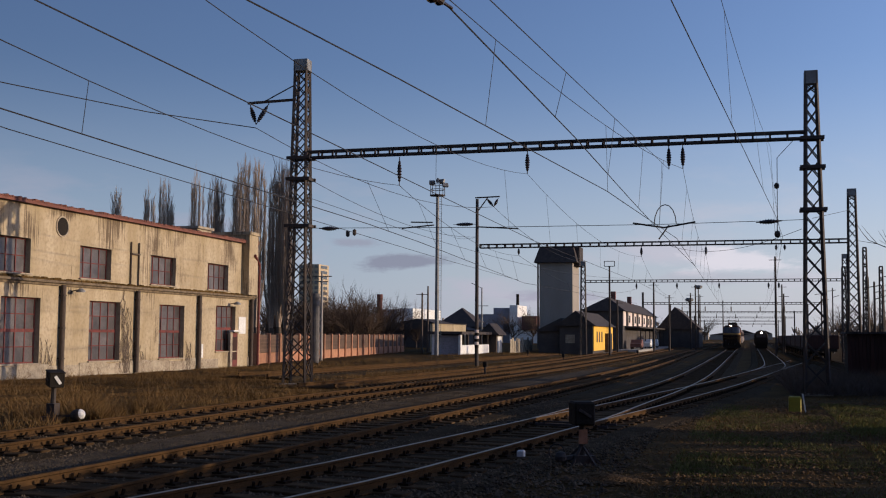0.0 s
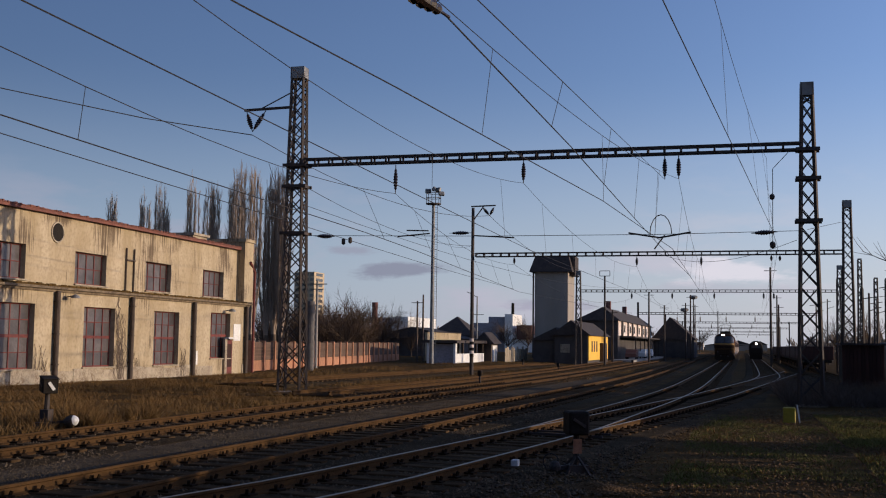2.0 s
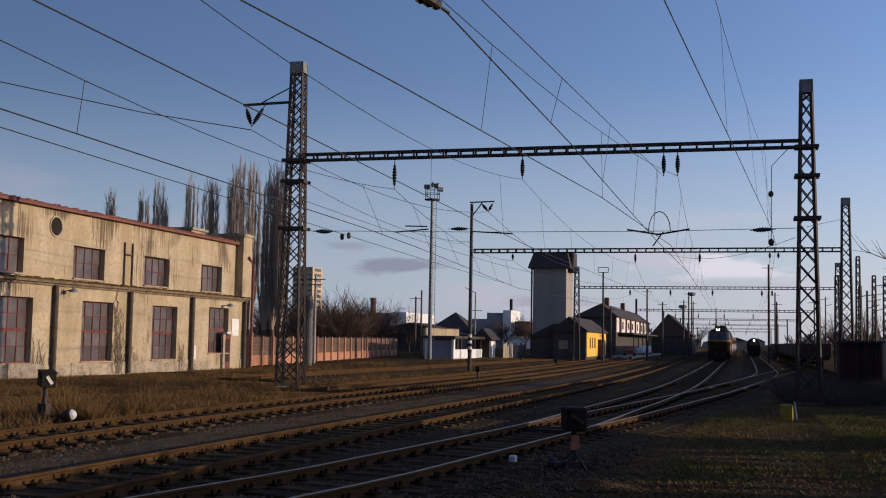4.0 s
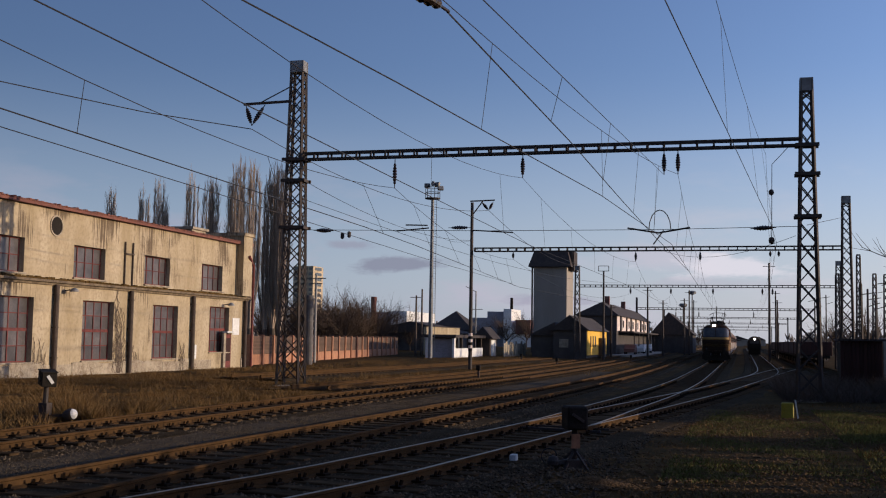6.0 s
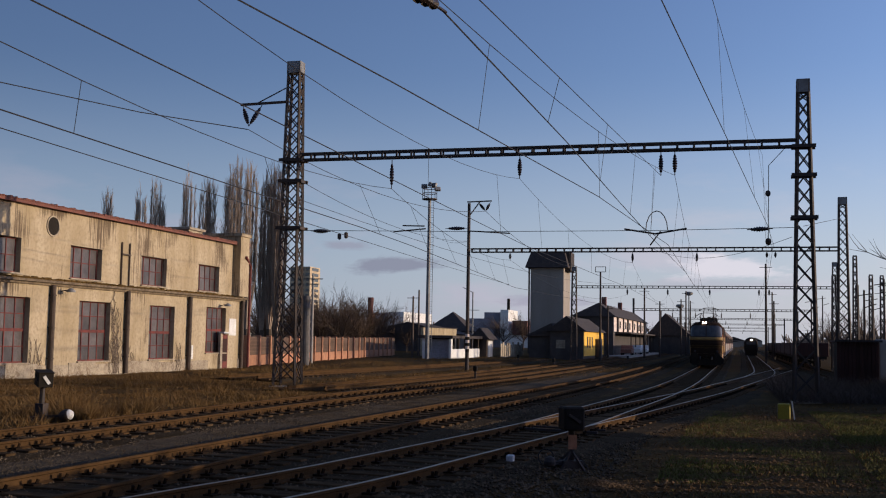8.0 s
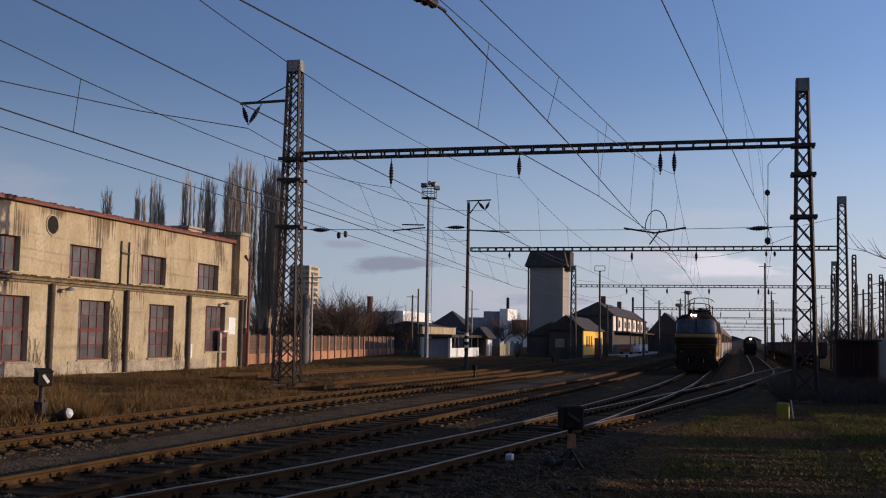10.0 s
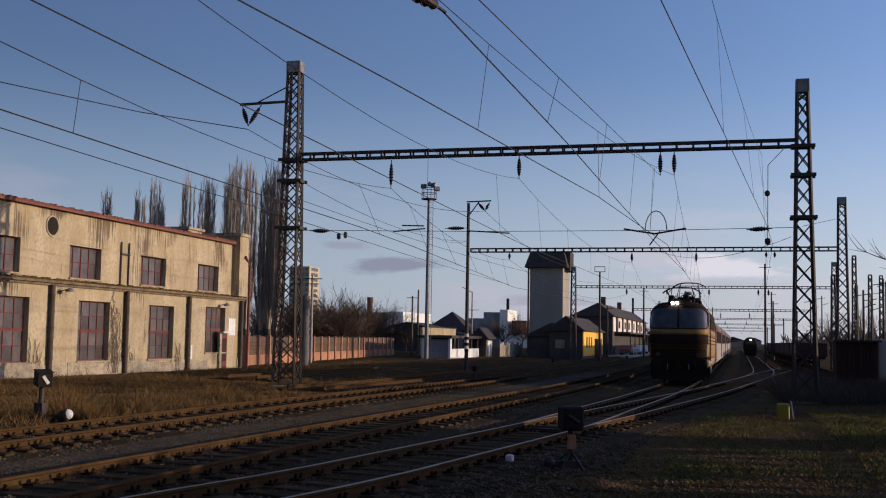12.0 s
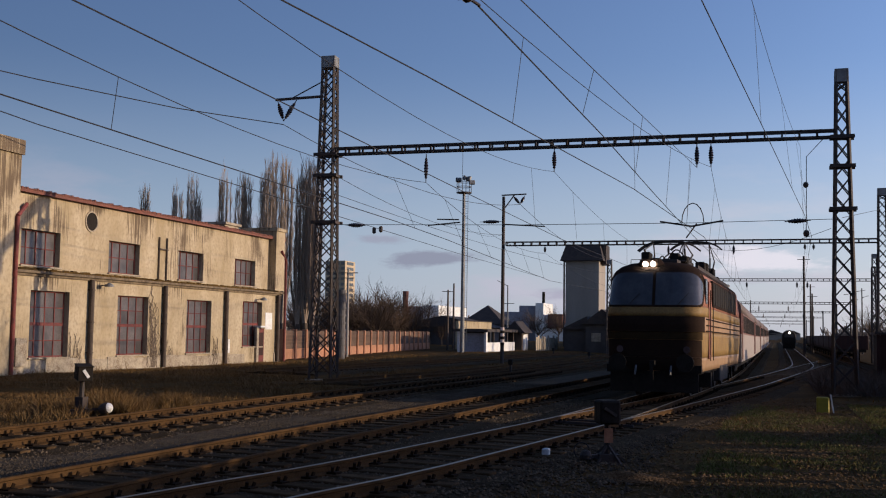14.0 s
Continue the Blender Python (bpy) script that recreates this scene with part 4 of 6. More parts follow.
def build_poplar(seed, h, label):
    rng = random.Random(seed)
    tr = thing("poplar_tree", label, "tree", "poplars")
    bm = bmesh.new()
    tube(bm, (0, 0, -0.3), (0.05, 0, h * 0.14), 0.34, 0.27, 9, cap=False)
    part("trunk", bm, "bark", tr)
    bm = bmesh.new()
    for k in range(14):
        a = k * 2.4 + rng.uniform(-0.4, 0.4)
        r = rng.uniform(0.35, 1.15) if k else 0.05
        top = h * (1.0 - 0.11 * r * rng.uniform(0.2, 1.6))
        z0 = h * rng.uniform(0.06, 0.13)
        pts = []
        for i in range(9):
            f = i / 8
            rad = r * min(1.0, 2.4 * f) * (1 - 0.25 * f)
            pts.append(Vector((math.cos(a) * rad + rng.uniform(-0.07, 0.07), math.sin(a) * rad + rng.uniform(-0.07, 0.07), z0 + (top - z0) * f)))
        for i in range(8):
            tube(bm, pts[i], pts[i + 1], 0.11 * (1 - i / 8) + 0.012, 0.11 * (1 - (i + 1) / 8) + 0.012, 5, cap=False)
        for q in range(38):
            f = rng.uniform(0.08, 0.97)
            i = min(7, int(f * 8))
            b = pts[i].lerp(pts[i + 1], f * 8 - i)
            t_ = rng.uniform(0.05, 0.26)
            c = a + rng.uniform(-1.9, 1.9)
            d = Vector((math.cos(c) * math.sin(t_), math.sin(c) * math.sin(t_), math.cos(t_)))
            grow(bm, b, d, rng.uniform(0.7, 2.3) * (1.15 - 0.6 * f), 0.024, 1, rng, 0.35, 0.35, 3)
    tagged(part("crown", bm, "poplar_twig", tr, "upright bare grey branches"), kind="stuff")
    return tr


def build_bare_tree(seed, h, spread, label, name="bare_tree", base=0.0):
    rng = random.Random(seed)
    tr = thing(name, label, "tree", "bare trees")
    bm = bmesh.new()
    tube(bm, (0, 0, -0.3), (0.1, 0, h * 0.3), h * 0.022, h * 0.016, 8, cap=False)
    part("trunk", bm, "bark", tr)
    bm = bmesh.new()
    for k in range(9):
        a, tilt = k * 2.4 + rng.uniform(-0.4, 0.4), rng.uniform(0.25, spread)
        d = Vector((math.cos(a) * math.sin(tilt), math.sin(a) * math.sin(tilt), math.cos(tilt)))
        grow(bm, Vector((0.05, 0, h * rng.uniform(0.18, 0.3))), d, h * rng.uniform(0.5, 0.75), h * 0.010, 2, rng, 0.6, 0.12, 3)
    tagged(part("crown", bm, "thicket", tr, "spreading bare twigs"), kind="stuff")
    return tr


def build_trees():
    kinds = [build_poplar(11, 18.0, "slender leafless poplar behind a building"), build_poplar(12, 18.0, "slender leafless poplar behind a building"), build_poplar(13, 18.0, "slender leafless poplar behind a building")]
    rng = random.Random(5)
    spots = [(-63.2, 16.8), (-59.9, 17.2), (-58.0, 17.9), (-56.1, 15.5), (-54.5, 18.9), (-52.5, 18.0), (-51.3, 17.4), (-48.9, 18.6), (-47.85, 19.4), (-46.7, 19.0), (-45.8, 18.5), (-45.0, 19.2), (-44.1, 18.5)]
    for k, (x, h) in enumerate(spots):
        m = pose(x, 100 + rng.uniform(-1.5, 1.5), GROUND, 0, 0, rng.uniform(0, 360))
        s = h / 18.0
        w = 0.95 if x > -49 else 0.72
        if k < 3:
            ob = kinds[k]
            ob.matrix_basis = m
        else:
            ob = copy_thing(kinds[k % 3], m)
        ob.scale = (w, w, s)
    kinds = [build_bare_tree(21, 9.0, 0.95, "bare winter tree with spreading twigs"), build_bare_tree(22, 9.0, 1.0, "bare winter tree with spreading twigs")]
    spots = [(-62, 150, 1.2), (-66, 160, 1.25), (-70, 165, 1.1), (-58, 160, 1.0), (-61, 175, 1.3), (-72, 190, 1.5), (-78, 200, 1.4), (-64, 205, 1.1), (-90, 250, 1.3), (-98, 260, 1.4), (-66, 260, 1.1), (-60, 270, 0.9), (-42, 200, 0.7), (-46, 240, 0.8), (-80, 210, 1.2), (-86, 230, 1.3), (-30, 330, 0.9), (-22, 340, 0.8), (-14, 380, 0.9), (20, 260, 0.9), (26, 250, 1.1), (-63, 140, 1.1), (-60, 135, 1.0), (-66, 145, 1.15), (-57.5, 140, 0.85), (-69, 155, 1.2), (-54, 150, 0.8), (-75, 170, 1.3), (-52, 165, 0.75), (-48, 158, 0.6)]
    spots += [(-58.5 + 0.75 * k, 134 + 5.0 * (k % 4), 0.95 + 0.16 * ((k * 7) % 5) / 2) for k in range(15)]
    for k, (x, y, s) in enumerate(spots):
        m = pose(x, y, GROUND, 0, 0, rng.uniform(0, 360))
        if x < -47:
            s *= 0.62 if y < 180 else 0.68
        if k < 2:
            ob = kinds[k]
            ob.matrix_basis = m
        else:
            ob = copy_thing(kinds[k % 2], m)
        ob.scale = (s, s, s)
    tr = build_bare_tree(31, 8.5, 1.2, "bare tree with long drooping twigs beside a shed")
    tr.matrix_basis = pose(9.3, 47.0, GROUND)
    tr.scale = (0.85, 0.85, 0.9)


# ---- middle distance ----
def gable_house(name, label, x0, x1, y0, y1, eave, ridge, wall_m, roof_m, xr=None, hip=0.0, windows=(), category="house"):
    h = thing(name, label, category)
    bm = bmesh.new()
    box(bm, x0, x1, y0, y1, GROUND - 0.6, eave)
    part("wall", bm, wall_m, h)
    xr = (x0 + x1) / 2 if xr is None else xr
    bm = bmesh.new()
    o = 0.45
    a = [(x0 - o, y0 - o, eave - 0.1), (x1 + o, y0 - o, eave - 0.1), (x1 + o, y1 + o, eave - 0.1), (x0 - o, y1 + o, eave - 0.1), (xr, y0 - o + hip, ridge), (xr, y1 + o - hip, ridge)]
    vs = [bm.verts.new(p) for p in a]
    for f in ((0, 1, 4), (1, 2, 5, 4), (2, 3, 5), (3, 0, 4, 5), (3, 2, 1, 0)):
        bm.faces.new([vs[i] for i in f])
    part("roof", bm, roof_m, h)
    for (yy, z0, w, hh) in windows:
        fr = boxpart("window", h, "white", x1 + 0.003, x1 + 0.06, yy, yy + w, z0, z0 + hh)
        boxpart("pane", fr, "glass", x1 + 0.06, x1 + 0.075, yy + 0.12, yy + w - 0.12, z0 + 0.12, z0 + hh - 0.12)
    return h


def build_middle():
    tw = thing("storage_tower", "tall grey windowless tower with a dark overhanging roof", "tower")
    boxpart("shaft", tw, "tower_grey", -27.43, -22.88, 148, 154, GROUND - 0.6, 12.2)
    bm = bmesh.new()
    a = [(-28.1, 147.3, 11.7), (-22.2, 147.3, 11.7), (-22.2, 154.7, 11.7), (-28.1, 154.7, 11.7), (-27.5, 148.3, 13.8), (-22.8, 148.3, 13.8), (-22.8, 153.7, 13.8), (-27.5, 153.7, 13.8)]
    vs = [bm.verts.new(p) for p in a]
    for f in ((3, 2, 1, 0), (4, 5, 6, 7), (0, 1, 5, 4), (1, 2, 6, 5), (2, 3, 7, 6), (3, 0, 4, 7)):
        bm.faces.new([vs[i] for i in f])
    part("roof", bm, "roof_dark", tw, "dark overhanging roof")
    boxpart("hatch", tw, "roof_dark", -23.5, -22.1, 149.3, 152.6, 11.3, 13.95)
    bm = bmesh.new()
    tube(bm, (-27.6, 147.85, 0), (-27.6, 147.85, 11.6), 0.12, seg=8)
    part("downpipe", bm, "iron", tw)
    boxpart("parapet", tw, "roof_dark", -25.6, -23.8, 149.3, 152.6, 13.8, 14.0)
    gable_house("tool_shed", "dark low shed with a sloping roof", -24.4, -21.8, 131, 139, 2.4, 3.9, "shed_dark", "roof_dark", xr=-21.6, category="shed")
    sh = gable_house("goods_shed", "low shed with a bright yellow end wall", -21.7, -17.75, 130.3, 150, 3.05, 4.75, "shed_dark", "roof_dark", category="shed")
    boxpart("yellow_wall", sh, "yellow_wall", -17.745, -17.65, 130.5, 149.6, 0.0, 3.0, "bright yellow painted wall")
    for yy in (133, 135.2, 137.4):
        boxpart("window", sh, "dark_trim", -17.65, -17.61, yy, yy + 0.9, 1.0, 2.3)
    boxpart("notice", sh, "plinth", -21.0, -19.9, 130.24, 130.29, 0.9, 1.9)
    boxpart("cabinet", sh, "dark_trim", -17.65, -17.2, 141, 145, GROUND, 2.1)
    # walls coloured dark as in shade, the sunny side overlaid pale
    st = gable_house("station_building", "station house with a dark gabled roof and sunlit pale wall", -24.0, -18.0, 165, 226, 5.6, 7.6, "shed_dark", "roof_dark", xr=-20.3, hip=1.2)
    boxpart("lit_wall", st, "plaster_pale", -17.996, -17.9, 165.2, 225.8, 3.3, 5.5, "pale plastered upper wall")
    for k, y in enumerate((169, 178, 185, 194, 203, 210, 219)):
        boxpart("pilaster", st, "shed_dark", -17.9, -17.7, y, y + (0.8 if k % 2 else 1.5), 3.3, 5.5, "dark pier")
        if k < 6:
            wd = boxpart("window", st, "white", -17.9, -17.84, y + 3.6, y + 5.4, 3.7, 5.1)
            boxpart("pane", wd, "glass", -17.84, -17.82, y + 3.75, y + 5.25, 3.85, 4.95)
    boxpart("canopy", st, "roof_dark", -18.0, -15.7, 168, 224, 3.0, 3.25, "dark platform canopy")
    for k in range(7):
        boxpart("canopy_post", st, "iron", -16.0, -15.85, 171 + 8 * k, 171.2 + 8 * k, GROUND - 0.3, 3.0)
    for y in (172, 196):
        boxpart("chimney", st, "brick_dark", -20.6, -19.9, y, y + 1.0, 7.2, 8.7, "brick chimney")
    gable_house("gable_house", "dark gabled house beside the line", -17.0, -9.2, 220, 236, 3.2, 7.5, "shed_dark", "roof_dark", xr=-13.8)
    pl = thing("station_platform", "low pale concrete station platform", "platform", kind="structure")
    boxpart("slab", pl, "concrete", -18.2, -15.0, 158, 230, GROUND - 0.6, -0.2)
    # parked cars by the station
    for k, (x, y, m) in enumerate(((-16.2, 168, "coach_red"), (-15.9, 180, "white"), (-15.8, 192, "white"))):
        car = thing("parked_car", ("dark red parked car" if m == "coach_red" else "white parked van") + " beside a station house", "car", "parked cars", (x, y, -0.2))
        bm = bmesh.new()
        prof = [(-2.0, 0.3), (-2.0, 0.85), (-1.2, 0.95), (-0.7, 1.45), (1.1, 1.45), (1.75, 0.95), (2.0, 0.85), (2.0, 0.3)]
        lo_ = [bm.verts.new((-0.8, py, pz)) for py, pz in prof]
        hi_ = [bm.verts.new((0.8, py, pz)) for py, pz in prof]
        bm.faces.new(lo_)
        bm.faces.new(hi_[::-1])
        for i in range(len(prof)):
            j = (i + 1) % len(prof)
            bm.faces.new((lo_[i], lo_[j], hi_[j], hi_[i]))
        part("body", bm, m, car)
        for sx in (-0.72, 0.72):
            for sy in (-1.25, 1.25):
                bm = bmesh.new()
                tube(bm, (sx - 0.1, sy, 0.3), (sx + 0.1, sy, 0.3), 0.3, seg=12)
                part("wheel", bm, "black", car)
    # prefabricated panel fence
    fe = thing("panel_fence", "red brown concrete panel fence with posts", "fence")
    n = 22
    p0, p1 = Vector((-31.9, 68.0, 0)), Vector((-39.2, 124.0, 0))
    d = (p1 - p0) / n
    ang = math.degrees(math.atan2(d.y, d.x))
    L = d.length
    bmp, bmo, bml = bmesh.new(), bmesh.new(), bmesh.new()
    box(bmp, -0.13, 0.13, -0.19, 0.19, GROUND - 0.2, 1.84)
    box(bmo, 0.13, L - 0.13, -0.04, 0.04, 0.50, 1.74)
    box(bml, 0.13, L - 0.13, -0.06, 0.06, GROUND, 0.49)
    mp, mo, ml = finish("fence_post", bmp, "brick_red", 0.02), finish("fence_panel", bmo, "fence_grey", 0.01), finish("base_panel", bml, "brick_red", 0.01)
    for k in range(n):
        q = p0 + d * k
        for nm, me in (("fence_post", mp), ("fence_panel", mo), ("base_panel", ml)):
            ob = new(nm, me)
            ob.parent = fe
            ob.matrix_basis = pose(q.x, q.y, 0, 0, 0, ang)
        if k < 12:
            for j in range(5):
                bm = bmesh.new()
                box(bm, 0.13, L - 0.13, -0.07, 0.07, 0.54 + 0.24 * j, 0.70 + 0.24 * j)
                ob = part("fence_rail", bm, "fence_grey", fe)
                ob.matrix_basis = pose(q.x, q.y, 0, 0, 0, ang)
    # huts behind the sidings
    gr = thing("open_shed", "open shed with a white wall and dark flat roof", "shed")
    boxpart("back_wall", gr, "blue_wall", -30.8, -28.6, 109.2, 109.5, GROUND - 0.3, 1.75)
    boxpart("side_wall", gr, "white", -28.7, -28.4, 109.5, 121.9, GROUND - 0.3, 0.75)
    boxpart("corner_pier", gr, "white", -28.6, -28.36, 108.9, 109.5, GROUND - 0.3, 1.8)
    boxpart("end_pier", gr, "white", -31.4, -30.8, 108.8, 110.2, GROUND - 0.3, 1.85)
    boxpart("rear_wall", gr, "black", -31.6, -31.3, 110.2, 121.9, GROUND - 0.3, 1.85)
    for k in range(4):
        boxpart("post", gr, "dark_trim", -28.65, -28.45, 112.5 + 3.0 * k, 112.7 + 3.0 * k, 0.75, 1.85)
    boxpart("roof", gr, "roof_dark", -31.9, -28.1, 108.5, 122.2, 1.85, 2.15)
    gable_house("small_hut", "small dark hut with a pitched roof", -29.3, -27.7, 122.5, 126, 1.9, 3.15, "dark_trim", "roof_dark", category="hut")
    boxpart("door", bpy.data.objects["small_hut"], "white", -27.69, -27.63, 123.0, 125.3, GROUND, 1.65)
    pf = thing("pale_fence", "weathered pale board fence", "fence")
    for k in range(12):
        boxpart("fence_board", pf, "plinth", -26.26, -26.2, 123.2 + 1.12 * k, 124.1 + 1.12 * k, GROUND - 0.2, 1.35 + 0.2 * math.sin(k * 2.3))
    yw = thing("yard_wall", "tall cream plastered yard wall with dark coping", "wall")
    boxpart("wall", yw, "render_wall", -36.3, -36, 125.0, 141, GROUND - 0.2, 3.1)
    boxpart("coping", yw, "roof_dark", -36.4, -35.9, 124.9, 141.1, 3.1, 3.2)
    gable_house("pitched_house", "dark house with a pyramid roof behind sheds", -49.8, -42.8, 175, 183, 3.2, 6.3, "shed_dark", "roof_dark", hip=4.0)
    gable_house("long_shed", "long low dark roofed shed", -58, -42, 165, 176, 2.6, 4.3, "shed_dark", "roof_dark")
    gable_house("long_shed", "long low dark roofed shed", -76, -58, 180, 190, 2.8, 4.2, "shed_dark", "roof_dark")
    # chimney of brick
    bm = bmesh.new()
    lathe(bm, [(0.75, GROUND), (0.56, 9.2), (0.64, 9.3), (0.64, 10.2), (0.45, 10.2)], (-75.0, 220, 0), 16)
    solid("brick_chimney", bm, "brick_dark", "stout dark red brick chimney", "chimney")
    # factory and flats
    fa = thing("factory_hall", "blue grey factory hall with a pale end", "factory")
    boxpart("hall", fa, "blue_wall", -89.2, -84, 260, 285, GROUND, 8.0)
    boxpart("pale_end", fa, "white", -84, -79.8, 259.5, 285, GROUND, 8.2)
    wf = thing("white_works", "white works building with a tall stack", "factory")
    boxpart("block", wf, "blue_wall", -66, -56.5, 270, 290, GROUND, 7.0)
    boxpart("tall_block", wf, "blue_wall", -62, -57, 271, 286, 7.0, 8.6)
    boxpart("stair_tower", wf, "white", -57.2, -55.2, 268, 280, GROUND, 9.2)
    boxpart("annex", wf, "white", -55.2, -48, 269, 280, GROUND, 4.2)
    boxpart("red_block", wf, "brick_dark", -54.2, -50.4, 268.2, 276, 3.0, 6.5)
    bm = bmesh.new()
    tube(bm, (-56.4, 274, 9), (-56.4, 274, 12.2), 0.4, 0.36, 10)
    part("stack", bm, "black", wf)
    fl = thing("apartment_block", "tall pale apartment block far off", "apartment building")
    boxpart("wall", fl, "flats", -255, -242.5, 600, 616, GROUND, 42.5)
    for j in range(13):
        for k in range(4):
            boxpart("window", fl, "glass", -254.2 + 3.05 * k, -252.2 + 3.05 * k, 599.8, 599.98, 3 + 3.1 * j, 4.7 + 3.1 * j)
        boxpart("window", fl, "glass", -242.48, -242.3, 603, 613, 3 + 3.1 * j, 4.7 + 3.1 * j)
    # low rise on the horizon
    rng = random.Random(8)
    for k in range(46):
        y = rng.uniform(420, 900)
        x = rng.uniform(-0.55, 0.16) * y
        w, hh, dd = rng.uniform(8, 26), rng.uniform(3, 8.5), rng.uniform(8, 20)
        gable_house("distant_house", "low distant house in haze", x, x + w, y, y + dd, hh * 0.6, hh, ("concrete", "render_wall", "tower_grey")[k % 3], "roof_dark")
    tl = bmesh.new()
    for k in range(900):
        y = rng.uniform(330, 700)
        x = rng.uniform(-0.6, 0.2) * y
        if -26 < x < 24:
            continue
        hh = rng.uniform(3, 9)
        for j in range(9):
            a = rng.uniform(0, math.tau)
            b = Vector((x + rng.uniform(-2, 2), y, rng.uniform(0, hh * 0.6)))
            bar(tl, b, b + Vector((math.cos(a) * 1.5, math.sin(a), rng.uniform(1, 3.5))), 0.35)
    solid("distant_woods", tl, "twig", "brown leafless woods on the horizon", "woods", kind="stuff")
    # far portals, poles and masts
    for y, x0, x1 in ((220, -20, 14), (300, -20, 15), (385, -20, 15), (480, -22, 15), (590, -22, 15)):
        build_far_portal(y, x0, x1, 8.2)
    for x, y, top in ((8.8, 110, 8.4), (10.7, 110, 10.2), (13.2, 120, 9.0), (15.2, 128, 9.4), (17.5, 135, 9.0), (14.8, 150, 9.5), (19.5, 150, 9.5)):
        build_mast(x, y, top)
    for x, y, top in ((9.6, 92, 6.2), (11.8, 98, 7.4), (12.4, 112, 6.6), (14.2, 116, 8.2), (16.4, 122, 7.0), (17.4, 140, 8.6), (20.6, 146, 7.6), (18.8, 160, 9.4), (9.2, 150, 7.8), (12.0, 170, 9.0), (22.8, 152, 8.0)):
        build_pole(x, y, top, 0.12, "iron", "thin dark line-side pole", arms=(((-0.8, 0, top - 0.5), (0.5, 0, top - 0.3)), ((0, 0, top - 1.4), (0.9, 0, top - 1.1))))
    for x, y, top in ((-11.5, 230, 9.0), (-9.7, 230, 11.6)):
        po = build_pole(x, y, top, 0.16, "iron", "slim floodlight pole with a round lamp head", "floodlight_mast", "lamp mast")
        bm = bmesh.new()
        lathe(bm, [(0.2, -0.2), (0.75, 0.0), (0.85, 0.35), (0.6, 0.6)], (0, 0, top), 12)
        part("lamp_head", bm, "grey_steel", po)
    build_pole(-32.05, 80.0, 6.6, 0.13, "concrete", "grey concrete pole with two crossarms", arms=(((-0.8, 0, 6.3), (0.8, 0, 6.3)), ((-0.5, 0, 5.9), (0.5, 0, 5.9))))
    bm = bmesh.new()
    tube(bm, (-29.75, 73.1, GROUND - 0.1), (-29.75, 73.1, 4.7), 0.30, 0.28, 14)
    for k in range(9):
        tube(bm, (-29.75, 73.1, 0.2 + 0.52 * k), (-29.75, 73.1, 0.32 + 0.52 * k), 0.36, 0.36, 14)
    solid("cable_casing", bm, "casing", "ribbed grey cylinder beside a pole", "casing")
    build_pole(-35.2, 118, 6.5, 0.14, "bark", "brown wooden telegraph pole with a crossarm", "telegraph_pole", arms=(((-0.7, 0, 6.3), (0.7, 0, 6.3)),))
    build_pole(-35.7, 122, 7.4, 0.14, "bark", "plain brown wooden pole by a fence", "telegraph_pole")
    lp = build_pole(-33.6, 140, 8.0, 0.12, "grey_steel", "street lamp with a curved arm", "street_lamp", "street lamp", arms=(((0, 0, 7.9), (-1.4, 0, 8.6)), ((-0.9, 0, 5.6), (0.9, 0, 5.6))))
    lp = build_pole(-15.7, 130, 10.0, 0.15, "iron", "grey floodlight pole with a lamp cage", "floodlight_mast", "lamp mast", arms=(((-0.6, 0, 10), (0.6, 0, 10)), ((-0.6, 0, 10.6), (0.6, 0, 10.6)), ((-0.6, 0, 10), (-0.6, 0, 10.6)), ((0.6, 0, 10), (0.6, 0, 10.6))))
    for x, y, top in ((-13.0, 160, 9.5), (-9.8, 200, 9.5), (-8.5, 190, 10.5), (-16.5, 145, 6.5), (-11.5, 170, 8.0), (-9.6, 235, 10.5), (3.1, 131, 11.0), (5.2, 180, 10.0), (5.0, 165, 8.0), (-5.5, 260, 10.0)):
        build_pole(x, y, top, 0.16, "iron", "thin dark line-side pole", arms=(((-0.7, 0, top - 0.4), (0.7, 0, top - 0.4)),))


